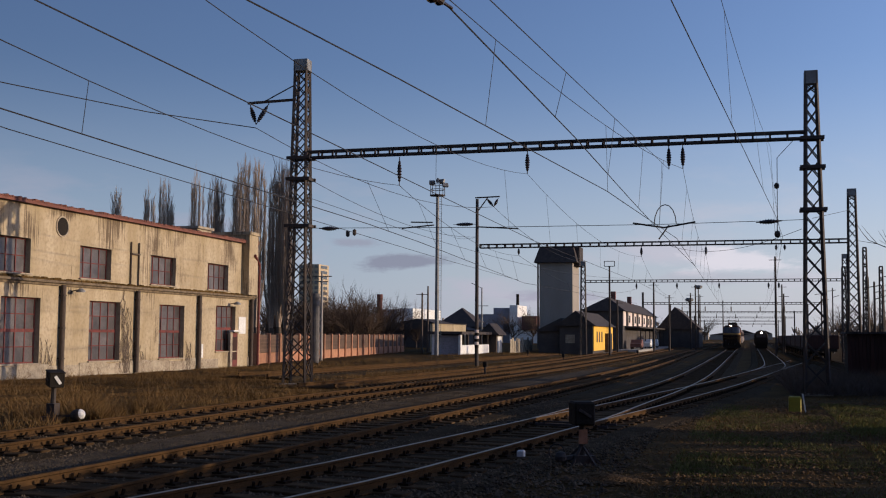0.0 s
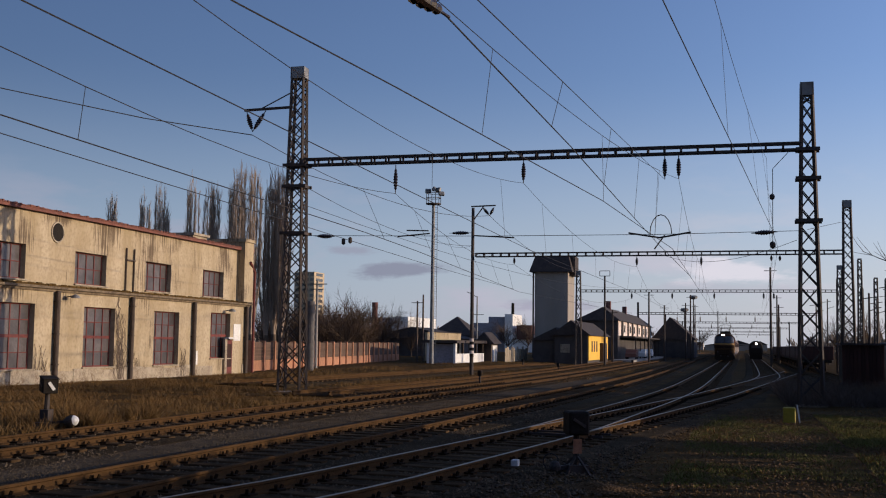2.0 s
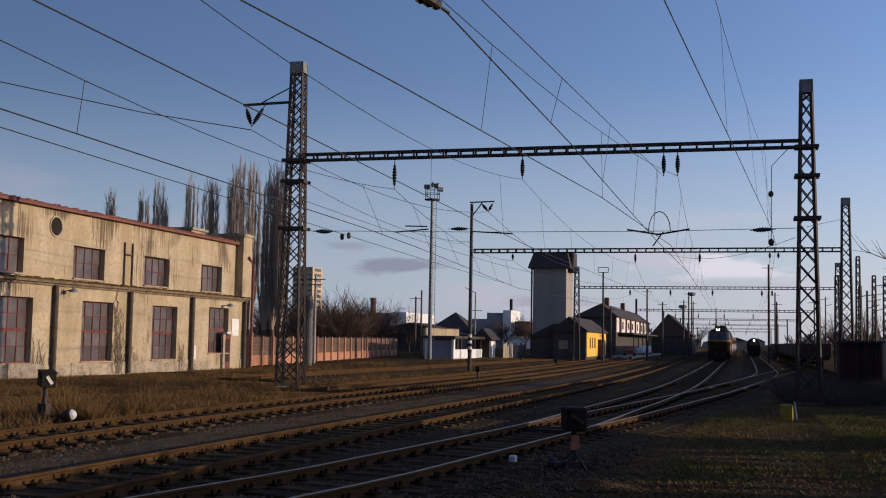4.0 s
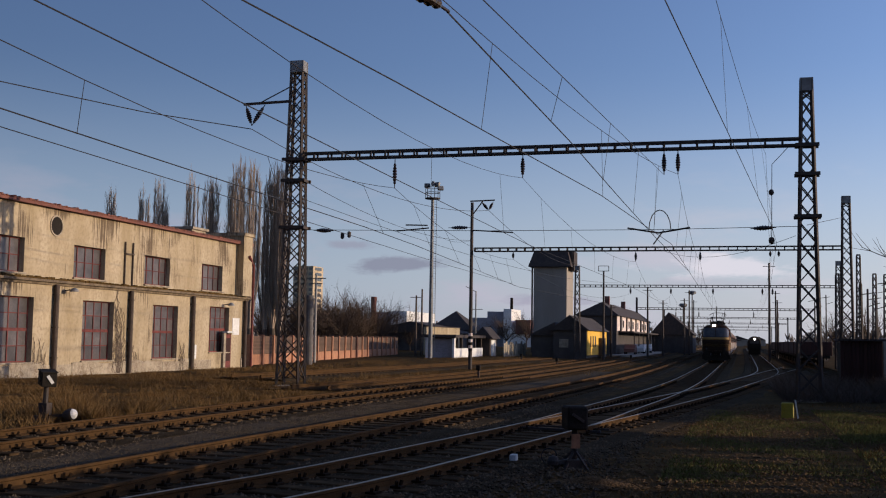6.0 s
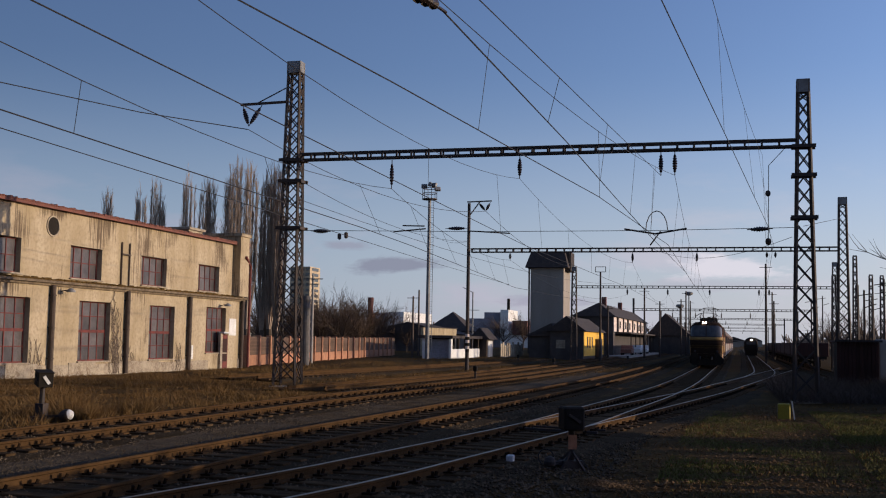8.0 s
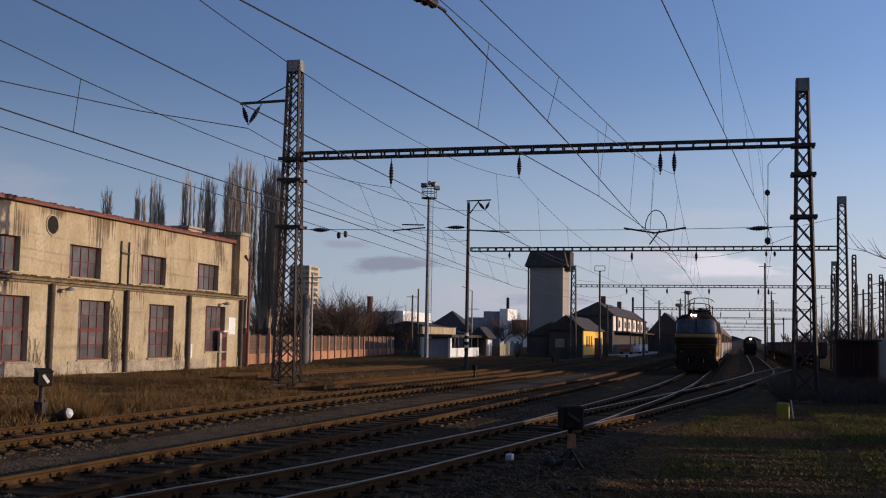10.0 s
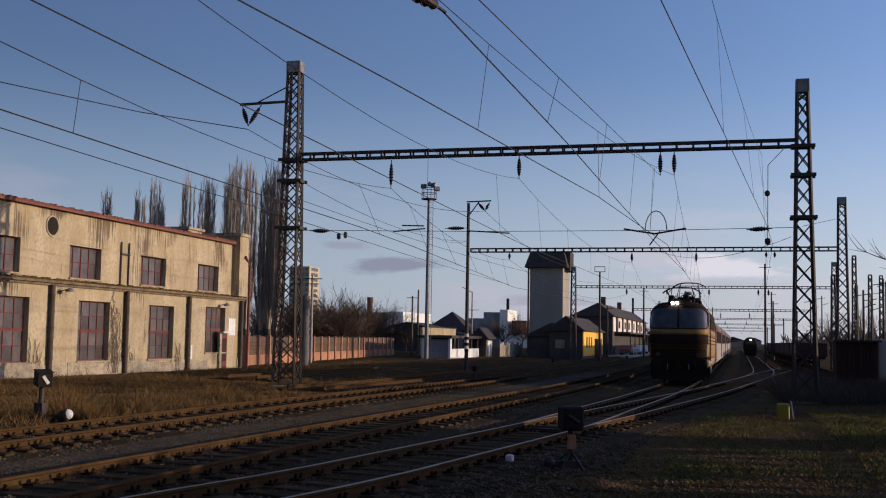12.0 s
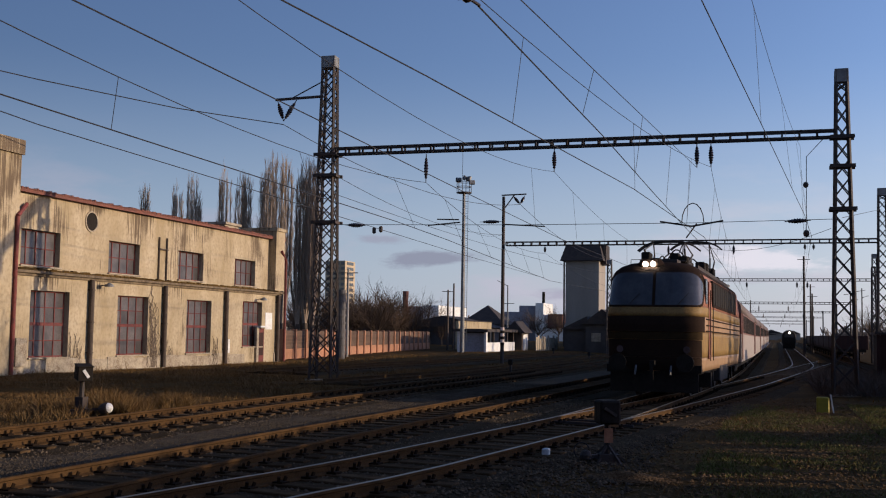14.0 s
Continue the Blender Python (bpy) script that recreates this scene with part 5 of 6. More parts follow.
# ---- right side ----
def build_right():
    sh = thing("board_shed", "dark red brown shed of vertical boards", "shed")
    boxpart("core", sh, "black", 4.55, 6.35, 55.05, 57.5, GROUND - 0.5, 1.95)
    bm = bmesh.new()
    box(bm, 0, 0.16, -0.03, 0.03, GROUND - 0.5, 2.0)
    me = finish("board", bm, "boards_brown", 0.006)
    for k in range(11):
        ob = new("board", me)
        ob.parent = sh
        ob.matrix_basis = pose(4.5 + 0.17 * k, 55.0 + 0.01 * (k % 3), 0)
    boxpart("roof", sh, "roof_dark", 4.4, 6.5, 54.8, 57.7, 2.0, 2.1)
    bm = bmesh.new()
    box(bm, 6.6, 9.4, 57, 59, GROUND - 0.5, 2.15)
    solid("plastered_hut", bm, "concrete", "small grey plastered hut beside a shed", "hut", bevel=0.04)
    # board fence outside the view, added so that its shade lies over the tracks
    fe = thing("board_fence", "unseen board fence added to shade the yard", "fence")
    rng = random.Random(2)
    for y0, y1, hgt in ((-14, 27.0, 2.75), (30.5, 54.0, 2.5), (60.0, 104.0, 2.1)):
        bm2 = bmesh.new()
        y = y0
        while y < y1:
            w = rng.uniform(0.2, 0.34)
            # boards left open near the ground in two stretches to let sun stripes through
            sun_gap = 17.4 < y < 24.2 or 30 < y < 35
            foot = rng.uniform(1.15, 1.55) + (0.3 if y < 18.8 else 0.0) if sun_gap and rng.random() < 0.72 else GROUND - 0.2
            box(bm2, 9.2, 9.26, y, y + w - 0.004, foot, hgt + rng.uniform(-0.12, 0.12))
            y += w
        tagged(part("fence_boards", bm2, "boards_brown", fe), kind="stuff")
    # unseen wall behind the eye, added to hold back sky light
    bm = bmesh.new()
    box(bm, -70, 60, -16, -15, GROUND - 0.3, 14)
    solid("sky_block_south", bm, "brick_dark", "unseen tall wall added to block sky light", "wall", kind="structure")
    # low goods wagons on the far siding
    wg = thing("goods_wagon", "low dark goods wagon standing on a siding", "wagon", "goods wagons")
    boxpart("body", wg, "boards_brown", -1.4, 1.4, 0.3, 13.0, 1.05, 2.3, bevel=0.04)
    boxpart("underframe", wg, "black", -1.2, 1.2, 0.0, 13.3, 0.8, 1.05)
    for y in (2.5, 10.8):
        bm = bmesh.new()
        tube(bm, (-0.8, y, 0.46), (-0.7, y, 0.46), 0.46, seg=16)
        tube(bm, (0.7, y, 0.46), (0.8, y, 0.46), 0.46, seg=16)
        tube(bm, (-0.7, y, 0.46), (0.7, y, 0.46), 0.08, seg=8)
        part("wheelset", bm, "black", wg)
    wg.matrix_basis = pose(6.6, 106, -0.3)
    for k in range(1, 9):
        copy_thing(wg, pose(6.6 + 0.01 * k, 106 + 14 * k, -0.3))
    # yellow marker
    ma = thing("marker_block", "small yellow marker block with a white post", "marker")
    bm = bmesh.new()
    box(bm, 1.06, 1.40, 32.2, 32.45, GROUND - 0.1, 0.19)
    part("block", bm, "marker_yellow", ma, bevel=0.03)
    bm = bmesh.new()
    bar(bm, (1.52, 32.3, GROUND - 0.1), (1.44, 32.3, 0.26), 0.04)
    part("post", bm, "white", ma)
    # standing locomotive on the second track
    lo = thing("shunting_locomotive", "dark shunting locomotive waiting with one lamp lit", "locomotive", at=(2.25, 205, -0.3))
    lo.scale = (0.86, 1.0, 0.98)
    bm = bmesh.new()
    prev = None
    for y, g in ((0, 0.86), (0.5, 1.0), (12, 1.0)):
        ring = [bm.verts.new((1.38 * g * math.cos(a) if math.sin(a) > 0 else 1.38 * g * math.copysign(1, math.cos(a)), y, 2.2 + 1.15 * g * math.sin(a) if math.sin(a) > 0 else 0.9)) for a in [math.pi * k / 12 for k in range(13)] + [math.pi * 1.2, math.pi * 1.8]]
        if prev:
            for k in range(len(ring)):
                bm.faces.new((prev[k], prev[(k + 1) % len(ring)], ring[(k + 1) % len(ring)], ring[k]))
        else:
            bm.faces.new(ring)
        prev = ring
    bm.faces.new(prev[::-1])
    part("body", bm, "black", lo)
    boxpart("windscreen", lo, "glass", -0.95, 0.95, -0.03, -0.005, 2.0, 2.55)
    boxpart("underframe", lo, "black", -1.2, 1.2, 0.2, 11.8, 0.0, 0.9)
    bm = bmesh.new()
    tube(bm, (0.05, -0.005, 2.85), (0.05, -0.08, 2.85), 0.15, seg=12)
    part("headlight", bm, "lamp_on", lo)


# ---- small things by the tracks ----
def build_lantern(x, y, rz, label, weight="white"):
    ln = thing("switch_lantern", label, "switch lantern", "switch lanterns", (x, y, GROUND), rz)
    bm = bmesh.new()
    tube(bm, (0, 0, -0.1), (0, 0, 0.62), 0.05, seg=8)
    box(bm, -0.16, 0.16, -0.16, 0.16, -0.05, 0.14)
    part("post", bm, "iron", ln)
    bm = bmesh.new()
    hw = 0.2 if weight == "white" else 0.17
    box(bm, -hw, hw, -0.2, 0.2, 0.62, 1.0)
    head = part("lamp_box", bm, "black", ln, bevel=0.03, at=pose(0, 0, 0, 0, 14, 0) if weight == "white" else None)
    bm = bmesh.new()
    if weight == "white":
        tri = [(-0.02, 0.70), (0.16, 0.70), (0.16, 0.86), (0.04, 0.94)]
        lo_, hi_ = [bm.verts.new((a, -0.216, b)) for a, b in tri], [bm.verts.new((a, -0.203, b)) for a, b in tri]
        bm.faces.new(lo_)
        bm.faces.new(hi_[::-1])
        for i in range(4):
            bm.faces.new((lo_[i], lo_[(i + 1) % 4], hi_[(i + 1) % 4], hi_[i]))
    else:
        bar(bm, (-0.1, -0.208, 0.88), (0.09, -0.208, 0.76), 0.045, 0.045)
    part("pointer", bm, "white" if weight == "white" else "iron", head)
    bm = bmesh.new()
    far = 1 if weight == "white" else -0.45
    bar(bm, (0, 0, 0.12), (0.75 * far, -0.1, 0.1), 0.06)
    part("lever", bm, "iron", ln)
    bm = bmesh.new()
    lathe(bm, [(0.03, -0.08), (0.09, -0.06), (0.1, 0.0), (0.07, 0.06), (0.03, 0.08)], (0.85 * far, -0.1, 0.13), 12)
    part("counterweight", bm, weight, ln, "round counterweight")
    if weight != "white":
        boxpart("post_plate", ln, "brick_red", -0.07, 0.07, -0.08, -0.055, 0.32, 0.55, "rust red plate")
    bm = bmesh.new()
    for k in range(5):
        a = k * 1.3
        bar(bm, (0, 0, 0.3), (0.35 * math.cos(a), 0.35 * math.sin(a), -0.05), 0.035)
    part("strut", bm, "iron", ln)


def build_weighted_lantern(x, y):
    """A two-faced lantern on a post, with a lens-shaped counterweight on a lever."""
    ln = thing("switch_lantern", "dark switch lantern with a half white counterweight by a track", "switch lantern", "switch lanterns", (x, y, GROUND - 0.03))
    bm = bmesh.new()
    tube(bm, (0, 0, -0.1), (0.03, 0, 0.86), 0.07, 0.055, 8)
    box(bm, -0.2, 0.2, -0.17, 0.17, -0.1, 0.12)
    box(bm, -0.09, 0.13, -0.11, 0.11, 0.12, 0.42)
    part("post", bm, "iron", ln)
    head = pose(0.05, 0, 0.99, 0, 8, -42)
    bm = bmesh.new()
    box(bm, -0.21, 0.21, -0.17, 0.17, -0.17, 0.16)
    box(bm, -0.23, 0.23, -0.19, 0.19, 0.16, 0.19)
    lamp = part("lamp_box", bm, "black", ln, bevel=0.012, at=head)
    bm = bmesh.new()
    bar(bm, (0.216, -0.05, 0.10), (0.216, 0.08, -0.08), 0.03, 0.07)
    part("pointer", bm, "white", lamp, "white slanting bar")
    bm = bmesh.new()
    bar(bm, (-0.10, -0.176, 0.05), (0.09, -0.176, -0.03), 0.03, 0.035)
    part("pointer", bm, "iron", lamp)
    bm = bmesh.new()
    bar(bm, (0.05, 0, 0.10), (0.62, -0.05, 0.16), 0.06)
    part("lever", bm, "iron", ln)
    for name, material, r0, r1 in (("counterweight", "iron", -1.0, 0.5), ("weight_cap", "white", 0.5, 0.98)):
        bm = bmesh.new()
        lathe(bm, [(max(0.02, 0.14 * math.sqrt(1 - u * u)), 0.19 * u) for u in np.linspace(r0, r1, 7)], (0, 0, 0), 14)
        part(name, bm, material, ln, "white painted end" if material == "white" else "", at=pose(0.72, -0.05, 0.17, 0, 78, 0))


def scatter():
    rng = np.random.default_rng(7)

    def tri_mesh(name, v, f, material, label, category):
        me = bpy.data.meshes.new(name)
        me.from_pydata(v.tolist(), [], f.tolist())
        me.materials.append(M[material])
        ob = new(name, me)
        return tagged(ob, label, category, kind="stuff")

    def blades(name, n, area, hmin, hmax, material, label, clump, keep):
        px, py = rng.uniform(area[0], area[1], n), rng.uniform(area[2], area[3], n)
        m = np.array([noise.noise((a * clump, b * clump, 2.0)) for a, b in zip(px, py)])
        ok = (m > keep + rng.normal(0, 0.15, n))
        for key in ("a", "b", "c"):
            w = LINES[key]
            ok &= np.abs(px - np.interp(py, w.y, w.x)) > 1.15
        px, py, m = px[ok], py[ok], m[ok]
        n = len(px)
        h = rng.uniform(hmin, hmax, n) * (0.6 + np.clip(m + 0.3, 0, 1))
        a, t = rng.uniform(0, math.tau, n), rng.uniform(0.1, 1.5, n)
        w = rng.uniform(0.005, 0.014, n)
        base = np.stack([px, py, GROUND - 0.03 + np.array([dip(a_, b_) for a_, b_ in zip(px, py)]) + np.where(px > 2, 0.1, 0.0)], 1)
        side = np.stack([np.cos(a), np.sin(a), np.zeros(n)], 1) * w[:, None]
        b2 = rng.uniform(0, math.tau, n)
        tip = base + np.stack([np.cos(b2) * h * t, np.sin(b2) * h * t, h], 1)
        v = np.stack([base - side, base + side, tip], 1).reshape(-1, 3)
        f = np.arange(3 * n).reshape(-1, 3)
        tri_mesh(name, v, f, material, label, "grass")

    blades("dry_grass", 150000, (-30.3, -13.4, 18, 46), 0.02, 0.09, "grass_dry", "dry brown winter grass beside old tracks", 0.35, -0.12)
    blades("tall_dry_grass", 9000, (-17.2, -14.55, 22.7, 26.5), 0.12, 0.46, "grass_dry", "tall tan grass tufts round a switch lantern", 0.7, -0.05)
    blades("tall_dry_grass", 42000, (-30.2, -14.6, 20, 44), 0.06, 0.30, "grass_dry", "shaggy tan grass tufts beside old tracks", 0.55, 0.16)
    blades("tall_dry_grass", 14000, (-30.3, -14.6, 44, 68), 0.08, 0.34, "grass_dry", "shaggy tan grass tufts by a workshop wall", 0.4, 0.2)
    blades("dry_grass", 50000, (-30.3, -13.0, 44, 66), 0.03, 0.12, "grass_dry", "dry brown winter grass by a workshop wall", 0.35, 0.0)
    blades("dry_grass", 45000, (-30, -9.5, 60, 125), 0.05, 0.24, "grass_dry", "dry brown winter grass between sidings", 0.2, 0.0)
    blades("green_grass", 170000, (-1.2, 9.0, 7, 35), 0.02, 0.07, "grass_green", "short dull green winter grass", 0.5, -0.18)
    blades("dry_grass", 26000, (-4.5, 9.0, 8, 40), 0.03, 0.11, "grass_dry", "dry stalks among green grass", 0.6, 0.05)

    blades("bramble", 26000, (1.5, 8.8, 41, 60), 0.25, 0.9, "bark", "dark tangled brambles under a mast", 0.4, -0.25)
    # loose ballast stones
    n = 52000
    px, py = rng.uniform(-13.6, 0.0, n), 7 + 27 * rng.uniform(0, 1, n) ** 1.3
    ok = px > -14
    near = np.full(n, 9.0)
    for key in ("a", "b", "c", "c2"):
        w = LINES[key]
        near = np.minimum(near, np.abs(px - np.interp(py, w.y, w.x)))
    ok &= (near < 2.1) & (rng.uniform(0, 1, n) > 0.15)
    px, py, near = px[ok], py[ok], near[ok]
    n = len(px)
    z = np.where(near < 1.0, -0.17, -0.185 - 0.03 * np.clip(near - 1.2, 0, 1))
    oct_v = np.array([(1, 0, 0), (0, 1, 0), (-1, 0, 0), (0, -1, 0), (0, 0, 0.8), (0, 0, -0.6)], float)
    oct_f = np.array([(0, 1, 4), (1, 2, 4), (2, 3, 4), (3, 0, 4), (1, 0, 5), (2, 1, 5), (3, 2, 5), (0, 3, 5)])
    sz = rng.uniform(0.018, 0.042, n)
    a = rng.uniform(0, math.tau, n)
    ca, sa = np.cos(a)[:, None], np.sin(a)[:, None]
    v = oct_v[None] * sz[:, None, None] * rng.uniform(0.6, 1.25, (n, 6, 1))
    x = v[:, :, 0] * ca - v[:, :, 1] * sa
    y = v[:, :, 0] * sa + v[:, :, 1] * ca
    v = np.stack([x + px[:, None], y + py[:, None], v[:, :, 2] + z[:, None]], 2).reshape(-1, 3)
    f = (oct_f[None] + 6 * np.arange(n)[:, None, None]).reshape(-1, 3)
    n2 = 26000
    qx, qy = rng.uniform(-3.6, 8.5, n2), 7 + 30 * rng.uniform(0, 1, n2) ** 1.2
    w = LINES["c"]
    okq = (qx - np.interp(qy, w.y, w.x)) > 1.3
    qx, qy = qx[okq], qy[okq]
    n2 = len(qx)
    v2 = oct_v[None] * rng.uniform(0.012, 0.05, n2)[:, None, None] * rng.uniform(0.4, 1.4, (n2, 6, 3)) * np.array((1, 1, 0.5))
    v2 = (v2 + np.stack([qx, qy, np.full(n2, GROUND - 0.01) + np.where(qx > 2, 0.12 * np.clip((qx - 2) / 4, 0, 1), 0)], 1)[:, None, :]).reshape(-1, 3)
    f2 = (oct_f[None] + 6 * np.arange(n2)[:, None, None]).reshape(-1, 3)
    n3 = 2600
    g = rng.normal(0, 1, (n3, 2)) * np.array((0.26, 0.22))
    hz = 0.10 * np.exp(-(g[:, 0] ** 2 + g[:, 1] ** 2) / 0.09)
    v3 = oct_v[None] * rng.uniform(0.01, 0.03, n3)[:, None, None] * rng.uniform(0.4, 1.5, (n3, 6, 3)) * np.array((1, 1, 0.4))
    v3 = (v3 + np.stack([g[:, 0] - 2.1, g[:, 1] + 16.0, GROUND + 0.01 + hz * rng.uniform(0.3, 1.0, n3)], 1)[:, None, :]).reshape(-1, 3)
    f3 = (oct_f[None] + 6 * np.arange(n3)[:, None, None]).reshape(-1, 3)
    tri_mesh("leaf_pile", v3, f3, "litter", "small heap of brown dead leaves by a lantern", "leaves")
    tri_mesh("leaf_litter", v2, f2, "litter", "brown clods and leaf litter on bare soil", "litter")
    tri_mesh("ballast_stones", v, f, "stone", "loose grey brown ballast stones", "gravel")


def build_path():
    """A walkway of fine grey gravel between the two rusty tracks."""
    bm = bmesh.new()
    sweep(bm, LINES["b"], [(-1.0, -0.32), (1.0, -0.32), (0.8, -0.195), (-0.8, -0.195)], 0, 75, -2.4, 0.8)
    rng = np.random.default_rng(12)
    for v in bm.verts:
        v.co.z += rng.uniform(-0.012, 0.012)
    solid("gravel_path", bm, "gravel_grey", "walkway of fine grey gravel between tracks", "path", kind="structure")
    n = 26000
    py = 9 + 36 * rng.uniform(0, 1, n) ** 1.3
    way = LINES["b"]
    px = np.interp(py, way.y, way.x) - 2.4 + rng.uniform(-1.0, 1.0, n)
    pz = -0.20 + np.interp(py, (30, 38, 48), (0, -0.03, -0.11)) - 0.05 * np.clip(np.abs(px - np.interp(py, way.y, way.x) + 2.4) - 0.75, 0, 1)
    octa = np.array([(1, 0, 0), (0, 1, 0), (-1, 0, 0), (0, -1, 0), (0, 0, 0.8), (0, 0, -0.6)], float)
    tri = np.array([(0, 1, 4), (1, 2, 4), (2, 3, 4), (3, 0, 4)])
    v = octa[None] * rng.uniform(0.012, 0.03, n)[:, None, None] * rng.uniform(0.6, 1.3, (n, 6, 3))
    v = (v + np.stack([px, py, pz], 1)[:, None, :]).reshape(-1, 3)
    me = bpy.data.meshes.new("path_stones")
    me.from_pydata(v.tolist(), [], (tri[None] + 6 * np.arange(n)[:, None, None]).reshape(-1, 3).tolist())
    me.materials.append(M["gravel_grey"])
    tagged(new("path_stones", me), "loose fine grey stones on a gravel walkway", "gravel", kind="stuff")


def build_bands():
    """Warning bands round the foot of the tubular mast and rings round the cable casing."""
    for k in range(6):
        bm = bmesh.new()
        tube(bm, (-19.1, 78, GROUND + 1.1 + 0.22 * k), (-19.1, 78, GROUND + 1.1 + 0.22 * k + 0.215), 0.155, seg=14)
        solid("warning_band", bm, ("black", "plaster_pale")[k % 2], "painted warning band round a mast foot", "warning band", "warning bands")


def build_small():
    build_bands()
    build_weighted_lantern(-15.81, 22.61)
    build_lantern(-2.62, 17.9, 25, "dark switch lantern on a short post by the points", "iron")
    bm = bmesh.new()
    box(bm, -3.72, -3.6, 18.0, 18.15, GROUND, -0.06)
    solid("marker_stone", bm, "white", "small white marker stone beside the rails", "marker", bevel=0.015)
    bm = bmesh.new()
    for k in range(10):
        a0, a1 = k * 0.5, (k + 1) * 0.5
        tube(bm, (-3.05 + 0.13 * math.cos(a0), 18.0, -0.06 + 0.13 * math.sin(a0)), (-3.05 + 0.13 * math.cos(a1), 18.0, -0.06 + 0.13 * math.sin(a1)), 0.01, seg=5)
    solid("cable_loop", bm, "wire", "bent cable loop beside the rails", "cable")
    # small ground signals far down the yard
    for x, y in ((-20.6, 105), (-15.5, 95), (-12, 125), (-14.2, 60)):
        s = thing("ground_signal", "small dark ground signal between sidings", "signal", "ground signals", (x, y, GROUND + dip(x, y)))
        boxpart("post", s, "iron", -0.05, 0.05, -0.05, 0.05, 0, 0.5)
        boxpart("head", s, "black", -0.12, 0.12, -0.1, 0.1, 0.45, 0.75, bevel=0.03)
    # point blades and rods at the turnout
    bm = bmesh.new()
    bar(bm, (-5.2, 24.2, -0.1), (-2.9, 23.6, -0.1), 0.05)
    bar(bm, (-5.1, 24.9, -0.1), (-2.8, 24.3, -0.1), 0.04)
    solid("point_rod", bm, "iron", "steel rods across the points", "rod")


# ---- the train ----
def outline(w, front, depth, back, n=10):
    """Plan outline: a rounded front, straight sides, a rounded back."""
    pts = []
    for k in range(n + 1):
        a = -math.pi / 2 + math.pi * k / n
        sx = math.copysign(abs(math.sin(a)) ** 0.55, math.sin(a))
        pts.append((w * sx, front + depth * (1 - abs(math.cos(a)) ** 0.8)))
    pts += [(w, front + depth + 0.25), (w, back - depth - 0.25)]
    for k in range(n + 1):
        a = math.pi / 2 - math.pi * k / n
        sx = math.copysign(abs(math.sin(a)) ** 0.55, math.sin(a))
        pts.append((w * sx, back - depth * (1 - abs(math.cos(a)) ** 0.8)))
    pts += [(-w, back - depth - 0.25), (-w, front + depth + 0.25)]
    return pts


LOCO_L = 16.0


def loco_layer(z):
    """Half width, front set-back and corner depth of the hull at a height."""
    zs = [0.8, 1.2, 1.6, 1.93, 2.15, 2.38, 2.68, 3.62, 3.74, 3.86, 3.96, 4.02]
    ws = [1.33, 1.375, 1.395, 1.40, 1.40, 1.40, 1.395, 1.31, 1.23, 1.08, 0.85, 0.45]
    fs = [0.12, 0.06, 0.03, -0.02, -0.04, 0.0, 0.05, 0.38, 0.45, 0.56, 0.75, 1.2]
    return float(np.interp(z, zs, ws)), float(np.interp(z, zs, fs)), 0.62


def hull(zs, grow_by=0.0, caps=True):
    bm = bmesh.new()
    rings = []
    for z in zs:
        w, f, d = loco_layer(z)
        rings.append([bm.verts.new((x, y, z)) for x, y in outline(w + grow_by, f - grow_by, d, LOCO_L - f + grow_by)])
    for a, b in zip(rings, rings[1:]):
        for k in range(len(a)):
            bm.faces.new((a[k], a[(k + 1) % len(a)], b[(k + 1) % len(a)], b[k])).smooth = True
    if caps:
        bm.faces.new(rings[0][::-1])
        bm.faces.new(rings[-1])
    return bm


